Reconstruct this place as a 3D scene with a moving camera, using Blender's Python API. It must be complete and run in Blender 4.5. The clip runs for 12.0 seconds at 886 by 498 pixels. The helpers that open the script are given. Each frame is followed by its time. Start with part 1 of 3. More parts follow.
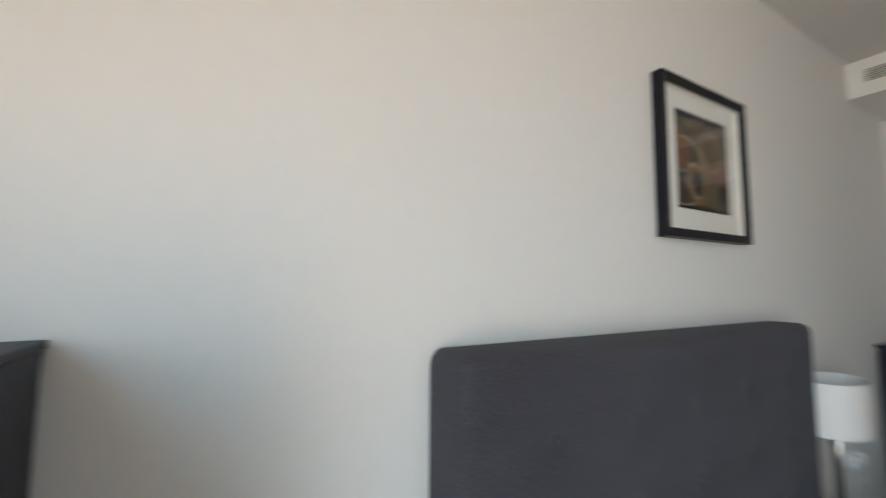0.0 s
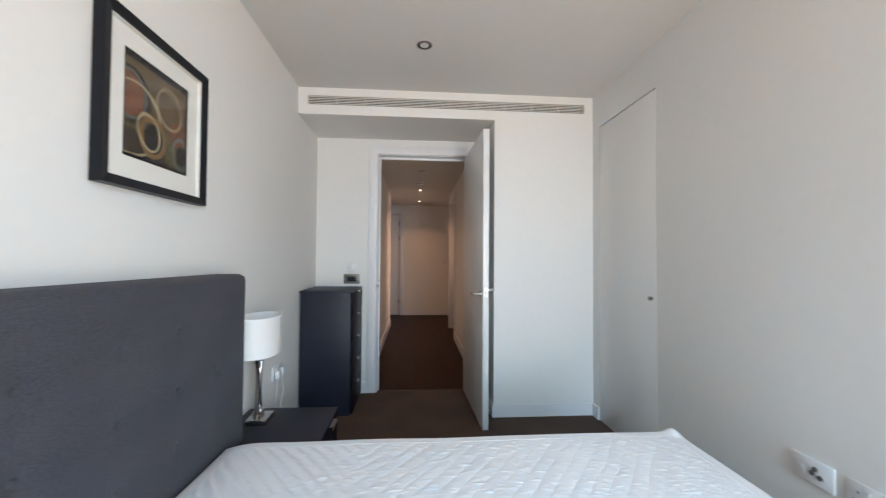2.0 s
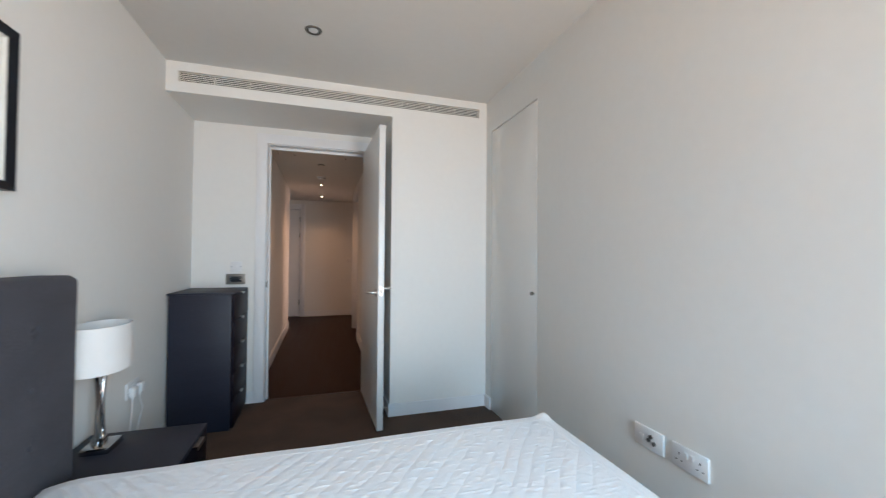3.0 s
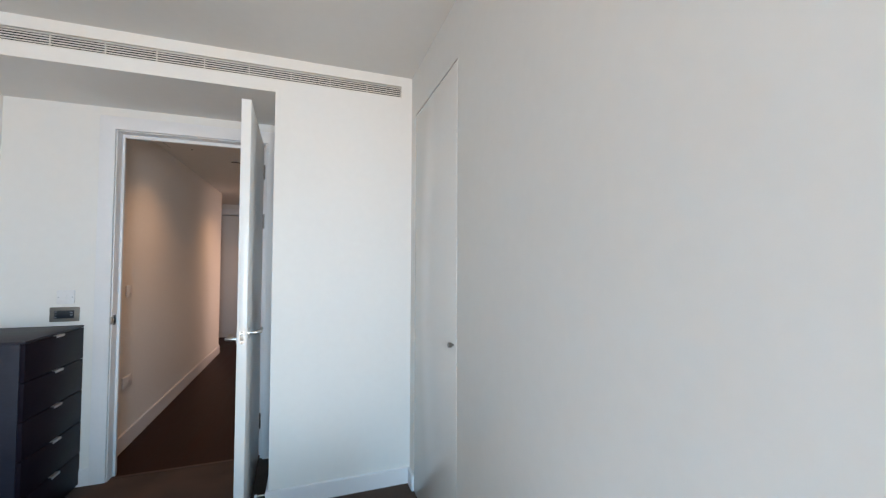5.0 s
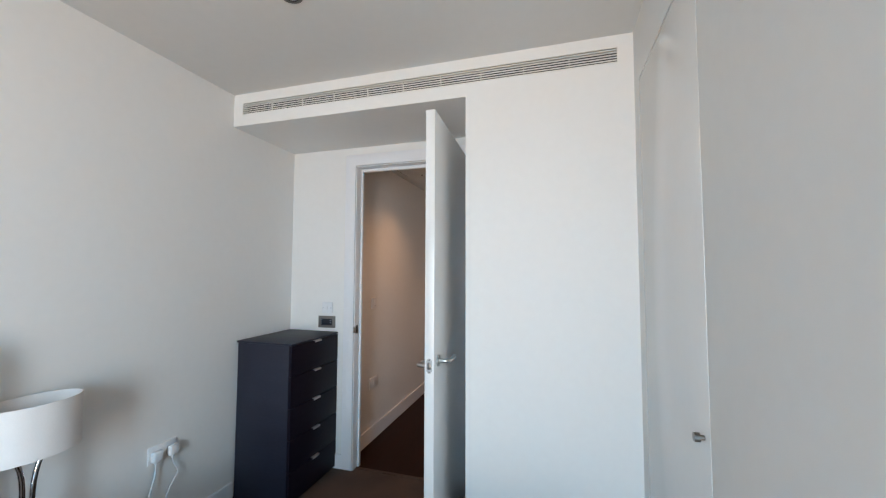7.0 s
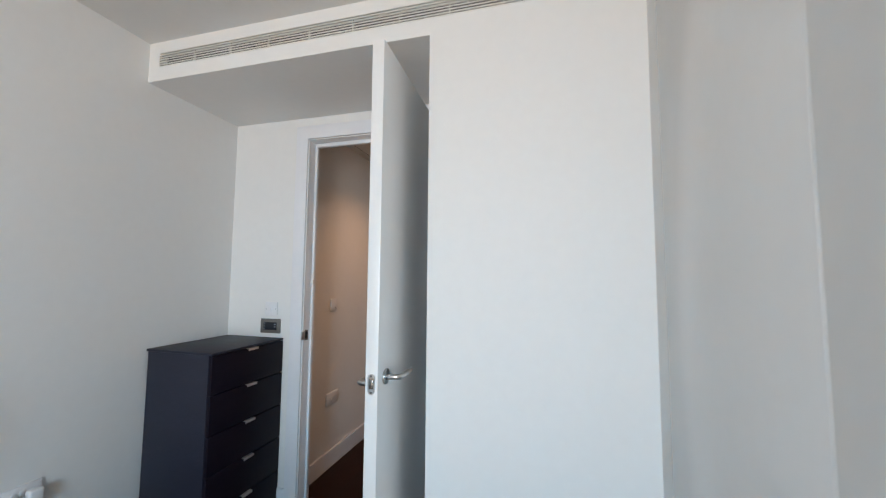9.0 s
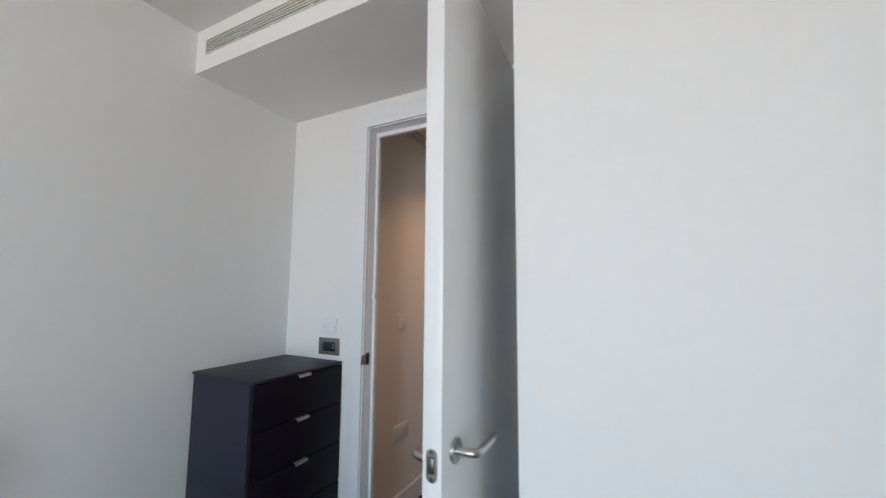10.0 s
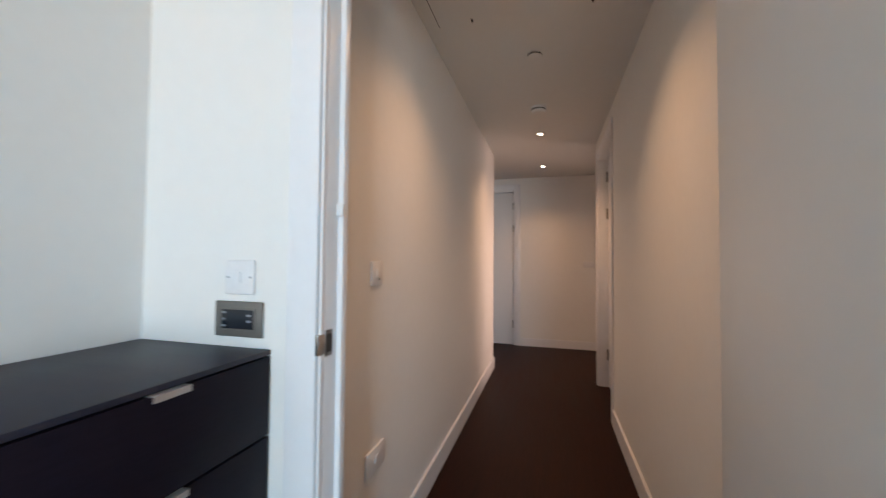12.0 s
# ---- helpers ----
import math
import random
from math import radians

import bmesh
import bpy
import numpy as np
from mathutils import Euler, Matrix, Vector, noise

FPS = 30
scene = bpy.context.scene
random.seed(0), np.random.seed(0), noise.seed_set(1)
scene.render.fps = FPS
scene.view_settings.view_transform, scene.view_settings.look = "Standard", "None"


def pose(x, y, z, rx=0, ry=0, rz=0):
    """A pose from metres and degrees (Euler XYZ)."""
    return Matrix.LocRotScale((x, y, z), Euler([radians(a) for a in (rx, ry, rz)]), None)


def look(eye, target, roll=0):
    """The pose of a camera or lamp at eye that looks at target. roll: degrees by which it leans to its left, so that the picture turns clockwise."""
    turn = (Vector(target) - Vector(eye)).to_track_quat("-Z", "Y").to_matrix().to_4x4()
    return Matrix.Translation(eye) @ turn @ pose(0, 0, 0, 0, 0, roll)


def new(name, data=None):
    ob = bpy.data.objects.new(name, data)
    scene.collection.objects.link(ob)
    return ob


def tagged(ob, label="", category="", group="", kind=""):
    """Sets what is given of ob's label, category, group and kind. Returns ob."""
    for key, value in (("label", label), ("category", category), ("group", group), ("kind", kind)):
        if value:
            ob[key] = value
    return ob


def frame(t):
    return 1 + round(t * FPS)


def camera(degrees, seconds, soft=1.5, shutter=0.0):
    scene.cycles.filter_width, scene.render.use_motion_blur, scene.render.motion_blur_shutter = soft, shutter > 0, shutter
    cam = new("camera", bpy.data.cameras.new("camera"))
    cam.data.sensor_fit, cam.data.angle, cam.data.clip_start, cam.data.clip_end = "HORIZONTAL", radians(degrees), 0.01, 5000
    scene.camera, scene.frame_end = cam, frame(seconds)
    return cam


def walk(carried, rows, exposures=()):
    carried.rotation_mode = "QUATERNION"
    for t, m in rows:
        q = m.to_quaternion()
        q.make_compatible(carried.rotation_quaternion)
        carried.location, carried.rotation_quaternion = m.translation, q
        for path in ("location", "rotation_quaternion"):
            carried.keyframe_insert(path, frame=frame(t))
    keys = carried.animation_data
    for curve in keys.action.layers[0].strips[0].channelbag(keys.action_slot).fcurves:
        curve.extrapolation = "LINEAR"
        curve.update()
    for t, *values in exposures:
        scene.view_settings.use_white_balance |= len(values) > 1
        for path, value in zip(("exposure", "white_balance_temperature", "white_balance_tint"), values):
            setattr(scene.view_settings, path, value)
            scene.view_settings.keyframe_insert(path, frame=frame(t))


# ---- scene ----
cam = camera(98.5, 12.0, soft=1.2, shutter=0.4)
PATH = [
    (0, (0.694, 0.239, 1.282), (-1.048, 1.208, 1.447), 0.4),
    (0.5, (0.705, 0.263, 1.265), (-0.439, 1.900, 1.353), 0.2),
    (1, (0.749, 0.272, 1.231), (0.114, 2.167, 1.287), 0.3),
    (1.5, (0.827, 0.274, 1.221), (0.657, 2.265, 1.273), 0.4),
    (2, (0.884, 0.275, 1.217), (1.031, 2.268, 1.263), 0.4),
    (2.5, (0.928, 0.272, 1.216), (1.329, 2.231, 1.264), 0.5),
    (3, (0.999, 0.281, 1.217), (1.598, 2.188, 1.257), 0.4),
    (3.5, (1.164, 0.377, 1.222), (1.933, 2.223, 1.230), 0.4),
    (3.7, (1.267, 0.436, 1.229), (2.028, 2.286, 1.245), 0.3),
    (4.3, (1.465, 0.640, 1.302), (2.214, 2.494, 1.337), 0.3),
    (5.3, (1.789, 0.987, 1.362), (2.257, 2.929, 1.480), 0.2),
    (5.5, (1.838, 1.058, 1.372), (2.087, 3.036, 1.536), 0.1),
    (6, (1.929, 1.194, 1.368), (1.665, 3.169, 1.527), 0.1),
    (6.5, (1.944, 1.266, 1.377), (1.415, 3.192, 1.479), 0.2),
    (7, (1.940, 1.317, 1.398), (1.368, 3.229, 1.511), 0.2),
    (7.5, (1.962, 1.341, 1.416), (1.464, 3.276, 1.517), 0.3),
    (7.7, (1.974, 1.351, 1.413), (1.554, 3.304, 1.493), 0.3),
    (9.3, (1.920, 1.954, 1.310), (1.296, 3.846, 1.487), 0.5),
    (9.5, (1.892, 2.059, 1.334), (1.172, 3.917, 1.524), 0.6),
    (10, (1.778, 2.244, 1.331), (0.863, 4.011, 1.531), 0.4),
    (10.5, (1.584, 2.431, 1.277), (0.555, 4.133, 1.500), 0.4),
    (11, (1.398, 2.566, 1.233), (0.402, 4.285, 1.458), 0.4),
    (11.5, (1.216, 2.749, 1.207), (0.330, 4.534, 1.380), 0.6),
    (12, (1.048, 3.010, 1.168), (0.509, 4.934, 1.228), 0.5),
]
EXPOSURES = [(0.0, -0.76, 6850, 9.5), (0.5, -0.47, 6750, 9.5), (1.0, -0.20, 6600, 10.5), (2.0, -0.07, 6500, 10.5), (3.5, -0.14, 6400, 10), (5.5, 0.08, 6250, 9.2), (7.5, 0.03, 6250, 9.2), (10.0, -0.05, 6250, 10), (10.5, -0.14, 6250, 10.5), (11.0, -0.12, 6300, 9.5), (11.5, 0.25, 6200, 7.5), (12.0, 0.52, 6100, 6.5)]
walk(cam, [(t, look(eye, target, roll)) for t, eye, target, roll in PATH], EXPOSURES)

# ---- world, sun, large lights ----
world = bpy.data.worlds.new("sky")
world.use_nodes = True
scene.world = world
wn = world.node_tree
sky = wn.nodes.new("ShaderNodeTexSky")
sky.sky_type, sky.sun_disc, sky.sun_elevation, sky.sun_rotation = "NISHITA", False, radians(48), radians(15)
wn.links.new(sky.outputs[0], wn.nodes["Background"].inputs[0])
wn.nodes["Background"].inputs[1].default_value = 0.12

sun = new("sun", bpy.data.lights.new("sun", "SUN"))
sun.data.energy, sun.data.angle, sun.data.color = 3.0, radians(0.5), (1.0, 0.95, 0.88)
sun.matrix_world = look((2, 30, 32), (1, 0, 0))


def window_lamp(name, w, h, power, col, at, to, spread):
    ob = new(name, bpy.data.lights.new(name, "AREA"))
    d = ob.data
    d.shape, d.size, d.size_y, d.energy, d.color, d.spread = "RECTANGLE", w, h, power, col, radians(spread)
    ob.matrix_world = look(at, to)
    return ob


window_lamp("window_skylight", 0.76, 2.15, 68, (0.31, 0.69, 1.0), (1.865, -1.18, 1.29), (0.9, 2.6, -1.0), 130)
window_lamp("window_groundlight", 0.76, 2.15, 49, (1.0, 0.65, 0.35), (1.865, -1.17, 1.29), (0.9, 2.6, 3.5), 130)
# added fill lamp: side light for the far end of the corridor's west wall
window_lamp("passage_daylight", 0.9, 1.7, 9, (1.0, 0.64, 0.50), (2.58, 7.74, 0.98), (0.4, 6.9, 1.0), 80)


def spot(name, at, power, col, cone):
    ob = new(name, bpy.data.lights.new(name, "SPOT"))
    d = ob.data
    d.energy, d.color, d.spot_size, d.spot_blend, d.shadow_soft_size = power, col, radians(cone), 1.0, 0.035
    ob.matrix_world = look(at, (at[0], at[1] + 0.001, 0))
    return ob


WARM = (1.0, 0.52, 0.25)
for ly, power in ((4.52, 28), (6.58, 30), (7.82, 22)):
    spot("corridor_lamp", (0.964, ly, 2.318), power, WARM, 122)


# ---- materials ----
def material(name, col, rough=0.6, metal=0.0, col2=None, grain=60.0, stain=1.5, bump=0.0, bump_scale=300.0, coat=0.0, stretch=(1, 1, 1), mixed=0.5, sheen=0.0, spec=0.5):
    m = bpy.data.materials.new(name)
    m.use_nodes = True
    t = m.node_tree
    b = t.nodes["Principled BSDF"]
    b.inputs["Roughness"].default_value, b.inputs["Metallic"].default_value = rough, metal
    b.inputs["Specular IOR Level"].default_value = spec
    b.inputs["Coat Weight"].default_value = coat
    b.inputs["Coat Roughness"].default_value = 0.12
    b.inputs["Sheen Weight"].default_value = sheen
    tc = t.nodes.new("ShaderNodeTexCoord")
    mp = t.nodes.new("ShaderNodeMapping")
    mp.inputs["Scale"].default_value = stretch
    t.links.new(tc.outputs["Object"], mp.inputs[0])

    def tex(scale, detail):
        n = t.nodes.new("ShaderNodeTexNoise")
        n.inputs["Scale"].default_value, n.inputs["Detail"].default_value = scale, detail
        t.links.new(mp.outputs[0], n.inputs["Vector"])
        return n
    fine, broad = tex(grain, 4), tex(stain, 3)
    add = t.nodes.new("ShaderNodeMath")
    add.operation = "MULTIPLY_ADD"
    add.inputs[1].default_value = mixed
    sub = t.nodes.new("ShaderNodeMath")
    sub.operation = "MULTIPLY"
    sub.inputs[1].default_value = 1 - mixed
    t.links.new(broad.outputs[0], sub.inputs[0])
    t.links.new(fine.outputs[0], add.inputs[0])
    t.links.new(sub.outputs[0], add.inputs[2])
    ramp = t.nodes.new("ShaderNodeValToRGB")
    c2 = col2 or tuple(c * 0.94 for c in col)
    ramp.color_ramp.elements[0].position, ramp.color_ramp.elements[0].color = 0.35, (*c2, 1)
    ramp.color_ramp.elements[1].position, ramp.color_ramp.elements[1].color = 0.65, (*col, 1)
    t.links.new(add.outputs[0], ramp.inputs[0])
    t.links.new(ramp.outputs[0], b.inputs["Base Color"])
    rr = t.nodes.new("ShaderNodeMapRange")
    rr.inputs[3].default_value, rr.inputs[4].default_value = max(rough - 0.05, 0.02), min(rough + 0.05, 1)
    t.links.new(broad.outputs[0], rr.inputs[0])
    t.links.new(rr.outputs[0], b.inputs["Roughness"])
    if bump:
        bt = tex(bump_scale, 3)
        bn = t.nodes.new("ShaderNodeBump")
        bn.inputs["Strength"].default_value, bn.inputs["Distance"].default_value = bump, 0.002
        t.links.new(bt.outputs[0], bn.inputs["Height"])
        t.links.new(bn.outputs[0], b.inputs["Normal"])
    return m


PAINT = material("wall_paint", (0.775, 0.768, 0.75), 0.62, col2=(0.755, 0.748, 0.73), grain=25, stain=0.8, bump=0.10, bump_scale=420)
CEIL = material("ceiling_paint", (0.68, 0.675, 0.66), 0.8, col2=(0.66, 0.655, 0.64), grain=20, stain=0.7, bump=0.08, bump_scale=350)
GLOSS = material("satin_white_joinery", (0.78, 0.783, 0.805), 0.33, col2=(0.76, 0.763, 0.785), grain=40, stain=1.2, bump=0.03, bump_scale=200)
LEAF = material("satin_white_door", (0.77, 0.77, 0.765), 0.31, col2=(0.755, 0.755, 0.75), grain=30, stain=1.0, bump=0.03, bump_scale=180)
LEAF2 = material("eggshell_white_door", (0.77, 0.77, 0.775), 0.55, col2=(0.75, 0.75, 0.755), grain=30, stain=1.0)
LACQUER = material("lacquered_wardrobe_door", (0.775, 0.768, 0.75), 0.20, col2=(0.76, 0.753, 0.735), grain=30, stain=1.0)
PLASTIC = material("white_plastic", (0.76, 0.76, 0.775), 0.35, grain=80, stain=8)
CARPET = material("brown_carpet", (0.092, 0.056, 0.040), 0.95, col2=(0.038, 0.023, 0.0165), grain=160, stain=3.5, bump=0.9, bump_scale=520, mixed=0.55)
WOOD = material("dark_stained_floor", (0.026, 0.0074, 0.0044), 0.42, col2=(0.0125, 0.0035, 0.0021), grain=22, stain=3, bump=0.12, bump_scale=60, stretch=(6, 0.5, 6), spec=0.08)
# drawer fronts: darker and less glossy than the carcass below
DRAWERF = material("dark_drawer_front", (0.012, 0.009, 0.016), 0.46, col2=(0.008, 0.006, 0.011), grain=30, stain=3, bump=0.08, bump_scale=120, stretch=(6, 1, 6), spec=0.09)
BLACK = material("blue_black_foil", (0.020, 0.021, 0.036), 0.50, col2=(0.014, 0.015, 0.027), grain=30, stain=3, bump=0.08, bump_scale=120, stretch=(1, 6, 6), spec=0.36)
FABRIC = material("grey_woven_fabric", (0.062, 0.061, 0.076), 0.92, col2=(0.029, 0.0285, 0.039), grain=330, stain=7, bump=0.6, bump_scale=700, mixed=0.7, stretch=(1, 0.4, 1.2), sheen=0.04)
SHEET = material("white_quilted_cotton", (0.85, 0.85, 0.88), 0.48, col2=(0.82, 0.82, 0.855), grain=120, stain=5, bump=0.25, bump_scale=450)
BASEFAB = material("pale_divan_fabric", (0.10, 0.10, 0.11), 0.9, grain=300, stain=6, bump=0.5, bump_scale=600)
SHADE = material("cream_lampshade_fabric", (0.83, 0.81, 0.80), 0.85, col2=(0.79, 0.77, 0.755), grain=300, stain=9, bump=0.3, bump_scale=600)
CHROME = material("polished_chrome", (0.58, 0.58, 0.59), 0.10, 1.0, grain=40, stain=6)
STEEL = material("brushed_steel", (0.52, 0.51, 0.50), 0.30, 1.0, grain=60, stain=6)
DARKM = material("dark_bronze_hinge_steel", (0.22, 0.21, 0.20), 0.35, 1.0, grain=60, stain=6)
DARK = material("matt_black", (0.012, 0.012, 0.013), 0.6, grain=60, stain=5)
GRILLE = material("grille_enamel", (0.76, 0.74, 0.70), 0.4, grain=60, stain=3)
TAUPE = material("taupe_metal_bezel", (0.19, 0.175, 0.16), 0.42, 0.4, grain=60, stain=6)
SCREEN = material("dark_glass_screen", (0.018, 0.022, 0.030), 0.08, grain=60, stain=5)
LEGEND = material("pale_screen_legend", (0.25, 0.28, 0.32), 0.5, grain=60, stain=5)
FRAMEB = material("black_picture_frame", (0.008, 0.009, 0.014), 0.42, col2=(0.005, 0.006, 0.009), grain=30, stain=5, spec=0.25)
STRIP = material("dark_brown_threshold", (0.045, 0.020, 0.013), 0.5, grain=40, stain=5)
MATT = material("ivory_mat_board", (0.80, 0.79, 0.75), 0.9, grain=200, stain=5)


def glass(name, rough=0.0):
    m = bpy.data.materials.new(name)
    m.use_nodes = True
    t = m.node_tree
    t.nodes.remove(t.nodes["Principled BSDF"])
    out = t.nodes["Material Output"]
    tr, gl, mx, fr, pw, ad = (t.nodes.new(n) for n in ("ShaderNodeBsdfTransparent", "ShaderNodeBsdfGlossy", "ShaderNodeMixShader", "ShaderNodeLayerWeight", "ShaderNodeMath", "ShaderNodeMath"))
    gl.inputs["Roughness"].default_value = 0.02
    pw.operation, pw.inputs[1].default_value = "POWER", 5.0
    ad.operation, ad.inputs[1].default_value, ad.inputs[2].default_value = "MULTIPLY_ADD", 0.6, 0.03
    t.links.new(fr.outputs["Facing"], pw.inputs[0])
    t.links.new(pw.outputs[0], ad.inputs[0])
    t.links.new(ad.outputs[0], mx.inputs[0])
    t.links.new(tr.outputs[0], mx.inputs[1])
    t.links.new(gl.outputs[0], mx.inputs[2])
    t.links.new(mx.outputs[0], out.inputs[0])
    return m


GLASS = glass("clear_glass")


def glowing(name, col, strength):
    m = bpy.data.materials.new(name)
    m.use_nodes = True
    b = m.node_tree.nodes["Principled BSDF"]
    b.inputs["Emission Color"].default_value, b.inputs["Emission Strength"].default_value = (*col, 1), strength
    return m


LAMP_ON = glowing("lit_lamp_lens", (1.0, 0.82, 0.60), 14)


# ---- building helpers ----
ORIGIN = {}


def thing(name, at, label, category, group="", kind=""):
    ob = new(name)
    ob.empty_display_size = 0.05
    ob.location = at
    ORIGIN[ob] = Vector(at)
    return tagged(ob, label, category, group, kind)


def shape(name, bm, mat, smooth=0):
    bmesh.ops.recalc_face_normals(bm, faces=bm.faces)
    me = bpy.data.meshes.new(name)
    bm.to_mesh(me)
    bm.free()
    me.materials.append(mat)
    if smooth:
        me.shade_smooth()
        if smooth < 180:
            me.set_sharp_from_angle(angle=radians(smooth))
    return me


def part(name, bm, mat, parent, label="", smooth=35):
    o = ORIGIN[parent]
    bmesh.ops.translate(bm, verts=bm.verts, vec=-o)
    ob = new(name, shape(name, bm, mat, smooth))
    ob.parent = parent
    ORIGIN[ob] = o
    return tagged(ob, label)


def structure(name, bm, mat, label, smooth=0):
    ob = new(name, shape(name, bm, mat, smooth))
    ORIGIN[ob] = Vector((0, 0, 0))
    return tagged(ob, label, kind="structure")


def box(x0, x1, y0, y1, z0, z1, bevel=0.0, seg=2, bm=None):
    own = bmesh.new()
    bmesh.ops.create_cube(own, size=1, matrix=Matrix.Translation(((x0 + x1) / 2, (y0 + y1) / 2, (z0 + z1) / 2)) @ Matrix.Diagonal((x1 - x0, y1 - y0, z1 - z0, 1)))
    if bevel:
        bmesh.ops.bevel(own, geom=own.edges[:], offset=bevel, segments=seg, affect="EDGES", profile=0.5)
    if bm is None:
        return own
    me = bpy.data.meshes.new("joined")
    own.to_mesh(me)
    own.free()
    bm.from_mesh(me)
    bpy.data.meshes.remove(me)
    return bm


def boxes(rows, bevel=0.0):
    bm = bmesh.new()
    for r in rows:
        box(*r, bevel=bevel, bm=bm)
    return bm


def cyl(at, axis, r, length, seg=24, r2=None, bm=None):
    bm = bm or bmesh.new()
    turn = Vector((0, 0, 1)).rotation_difference(Vector(axis)).to_matrix().to_4x4()
    bmesh.ops.create_cone(bm, cap_ends=True, segments=seg, radius1=r, radius2=r if r2 is None else r2, depth=length, matrix=Matrix.Translation(at) @ turn)
    return bm


def tube(points, r, seg=10, bm=None, flat=1.0):
    bm = bm or bmesh.new()
    rings = []
    n = len(points)
    pts = [Vector(p) for p in points]
    for i, p in enumerate(pts):
        d = (pts[min(i + 1, n - 1)] - pts[max(i - 1, 0)]).normalized()
        side = d.cross(Vector((0, 0, 1)) if abs(d.z) < 0.9 else Vector((0, 1, 0))).normalized()
        up = side.cross(d)
        rings.append([bm.verts.new(p + side * r * math.cos(2 * math.pi * k / seg) + up * r * flat * math.sin(2 * math.pi * k / seg)) for k in range(seg)])
    for a, b in zip(rings, rings[1:]):
        for k in range(seg):
            bm.faces.new((a[k], a[(k + 1) % seg], b[(k + 1) % seg], b[k]))
    bm.faces.new(rings[0][::-1])
    bm.faces.new(rings[-1])
    return bm


def curve_points(ctrl, steps=8):
    """Catmull-Rom through the control points."""
    c = [Vector(p) for p in ctrl]
    c = [c[0] * 2 - c[1]] + c + [c[-1] * 2 - c[-2]]
    out = []
    for i in range(1, len(c) - 2):
        for k in range(steps):
            u = k / steps
            a, b, d, e = c[i - 1], c[i], c[i + 1], c[i + 2]
            out.append(0.5 * (2 * b + (d - a) * u + (2 * a - 5 * b + 4 * d - e) * u * u + (3 * b - a - 3 * d + e) * u ** 3))
    return out + [c[-2]]


def lathe(profile, at, seg=28, sx=1.0, sy=1.0, bm=None):
    """Revolve (radius, z) pairs round the vertical through at; sx, sy squash it into an oval."""
    bm = bm or bmesh.new()
    rings = []
    for r, z in profile:
        rings.append([bm.verts.new((at[0] + r * sx * math.cos(2 * math.pi * k / seg), at[1] + r * sy * math.sin(2 * math.pi * k / seg), at[2] + z)) for k in range(seg)])
    for a, b in zip(rings, rings[1:]):
        for k in range(seg):
            bm.faces.new((a[k], a[(k + 1) % seg], b[(k + 1) % seg], b[k]))
    return bm


# ---- plan (metres) ----
W = 2.288          # bedroom: west wall at x 0, east wall at W
H = 2.498          # bedroom ceiling
YS = -1.25         # window wall
YB = 3.195         # face of bulkhead and pier
YD = 3.780         # door wall of the alcove
XP = 1.497         # west side of the pier
ZS = 2.296         # soffit of the bulkhead
CW, CE = 0.447, 1.492   # corridor walls
HC = 2.333         # corridor ceiling
YL = 7.24          # end of the corridor's west wall
YE = 8.45          # end wall
D0, D1 = 6.08, 6.93     # doorway in the corridor's east wall
LX0, LX1 = -1.3, 2.6    # the cross passage at the corridor's end

# ---- setting: floors, ceilings, walls ----
structure("floor_bedroom", box(-0.15, W + 0.15, YS - 0.2, 3.812, -0.12, 0), CARPET, "short-pile dark brown carpet floor of the bedroom")
structure("floor_corridor", box(LX0 - 0.15, LX1 + 0.15, 3.812, YE + 0.15, -0.12, -0.004), WOOD, "very dark stained timber floor of the corridor")
structure("threshold_trim", box(0.56, 1.38, 3.800, 3.826, 0, 0.004, 0.0015), STRIP, "slim dark brown threshold strip between carpet and timber")
structure("ceiling_bedroom", box(-0.15, W + 0.15, YS - 0.2, 3.89, H, H + 0.12), CEIL, "smooth white painted bedroom ceiling")
structure("ceiling_corridor", box(LX0 - 0.15, LX1 + 0.15, 3.88, YE + 0.15, HC, HC + 0.12), CEIL, "smooth white painted corridor ceiling")
structure("wall_west", box(-0.15, 0, YS - 0.2, YD, 0, H), PAINT, "off-white painted wall behind the bed")
WY0, WY1, WZ = 2.403, 3.088, 2.230
structure("wall_east", boxes([(W, W + 0.15, YS - 0.2, WY0, 0, H), (W, W + 0.15, WY1, YB, 0, H), (W, W + 0.15, WY0, WY1, WZ, H), (W + 0.06, W + 0.15, WY0, WY1, 0, WZ)]), PAINT, "off-white painted wall with a flush cupboard door")
structure("wall_pier", box(XP, W + 0.15, YB, 3.88, 0, ZS), PAINT, "off-white painted wall pier beside the door alcove")
VX0, VX1, VZ0, VZ1 = 0.068, 2.223, 2.366, 2.440
structure("bulkhead", boxes([(0, W + 0.15, YB, YB + 0.05, ZS, VZ0), (0, W + 0.15, YB, YB + 0.05, VZ1, H), (0, VX0, YB, YB + 0.05, VZ0, VZ1), (VX1, W + 0.15, YB, YB + 0.05, VZ0, VZ1), (0, W + 0.15, YB + 0.05, YD, ZS, H)]), PAINT, "off-white boxed bulkhead over the door alcove")
OX0, OX1, OZ = 0.530, 1.412, 2.180   # hole in the door wall
structure("wall_north", boxes([(-0.15, OX0, YD, 3.88, 0, H), (OX1, XP, YD, 3.88, 0, H), (OX0, OX1, YD, 3.88, OZ, H)]), PAINT, "off-white painted alcove wall round the doorway")
wx0, wx1, wz0, wz1 = 1.46, 2.27, 0.16, 2.42
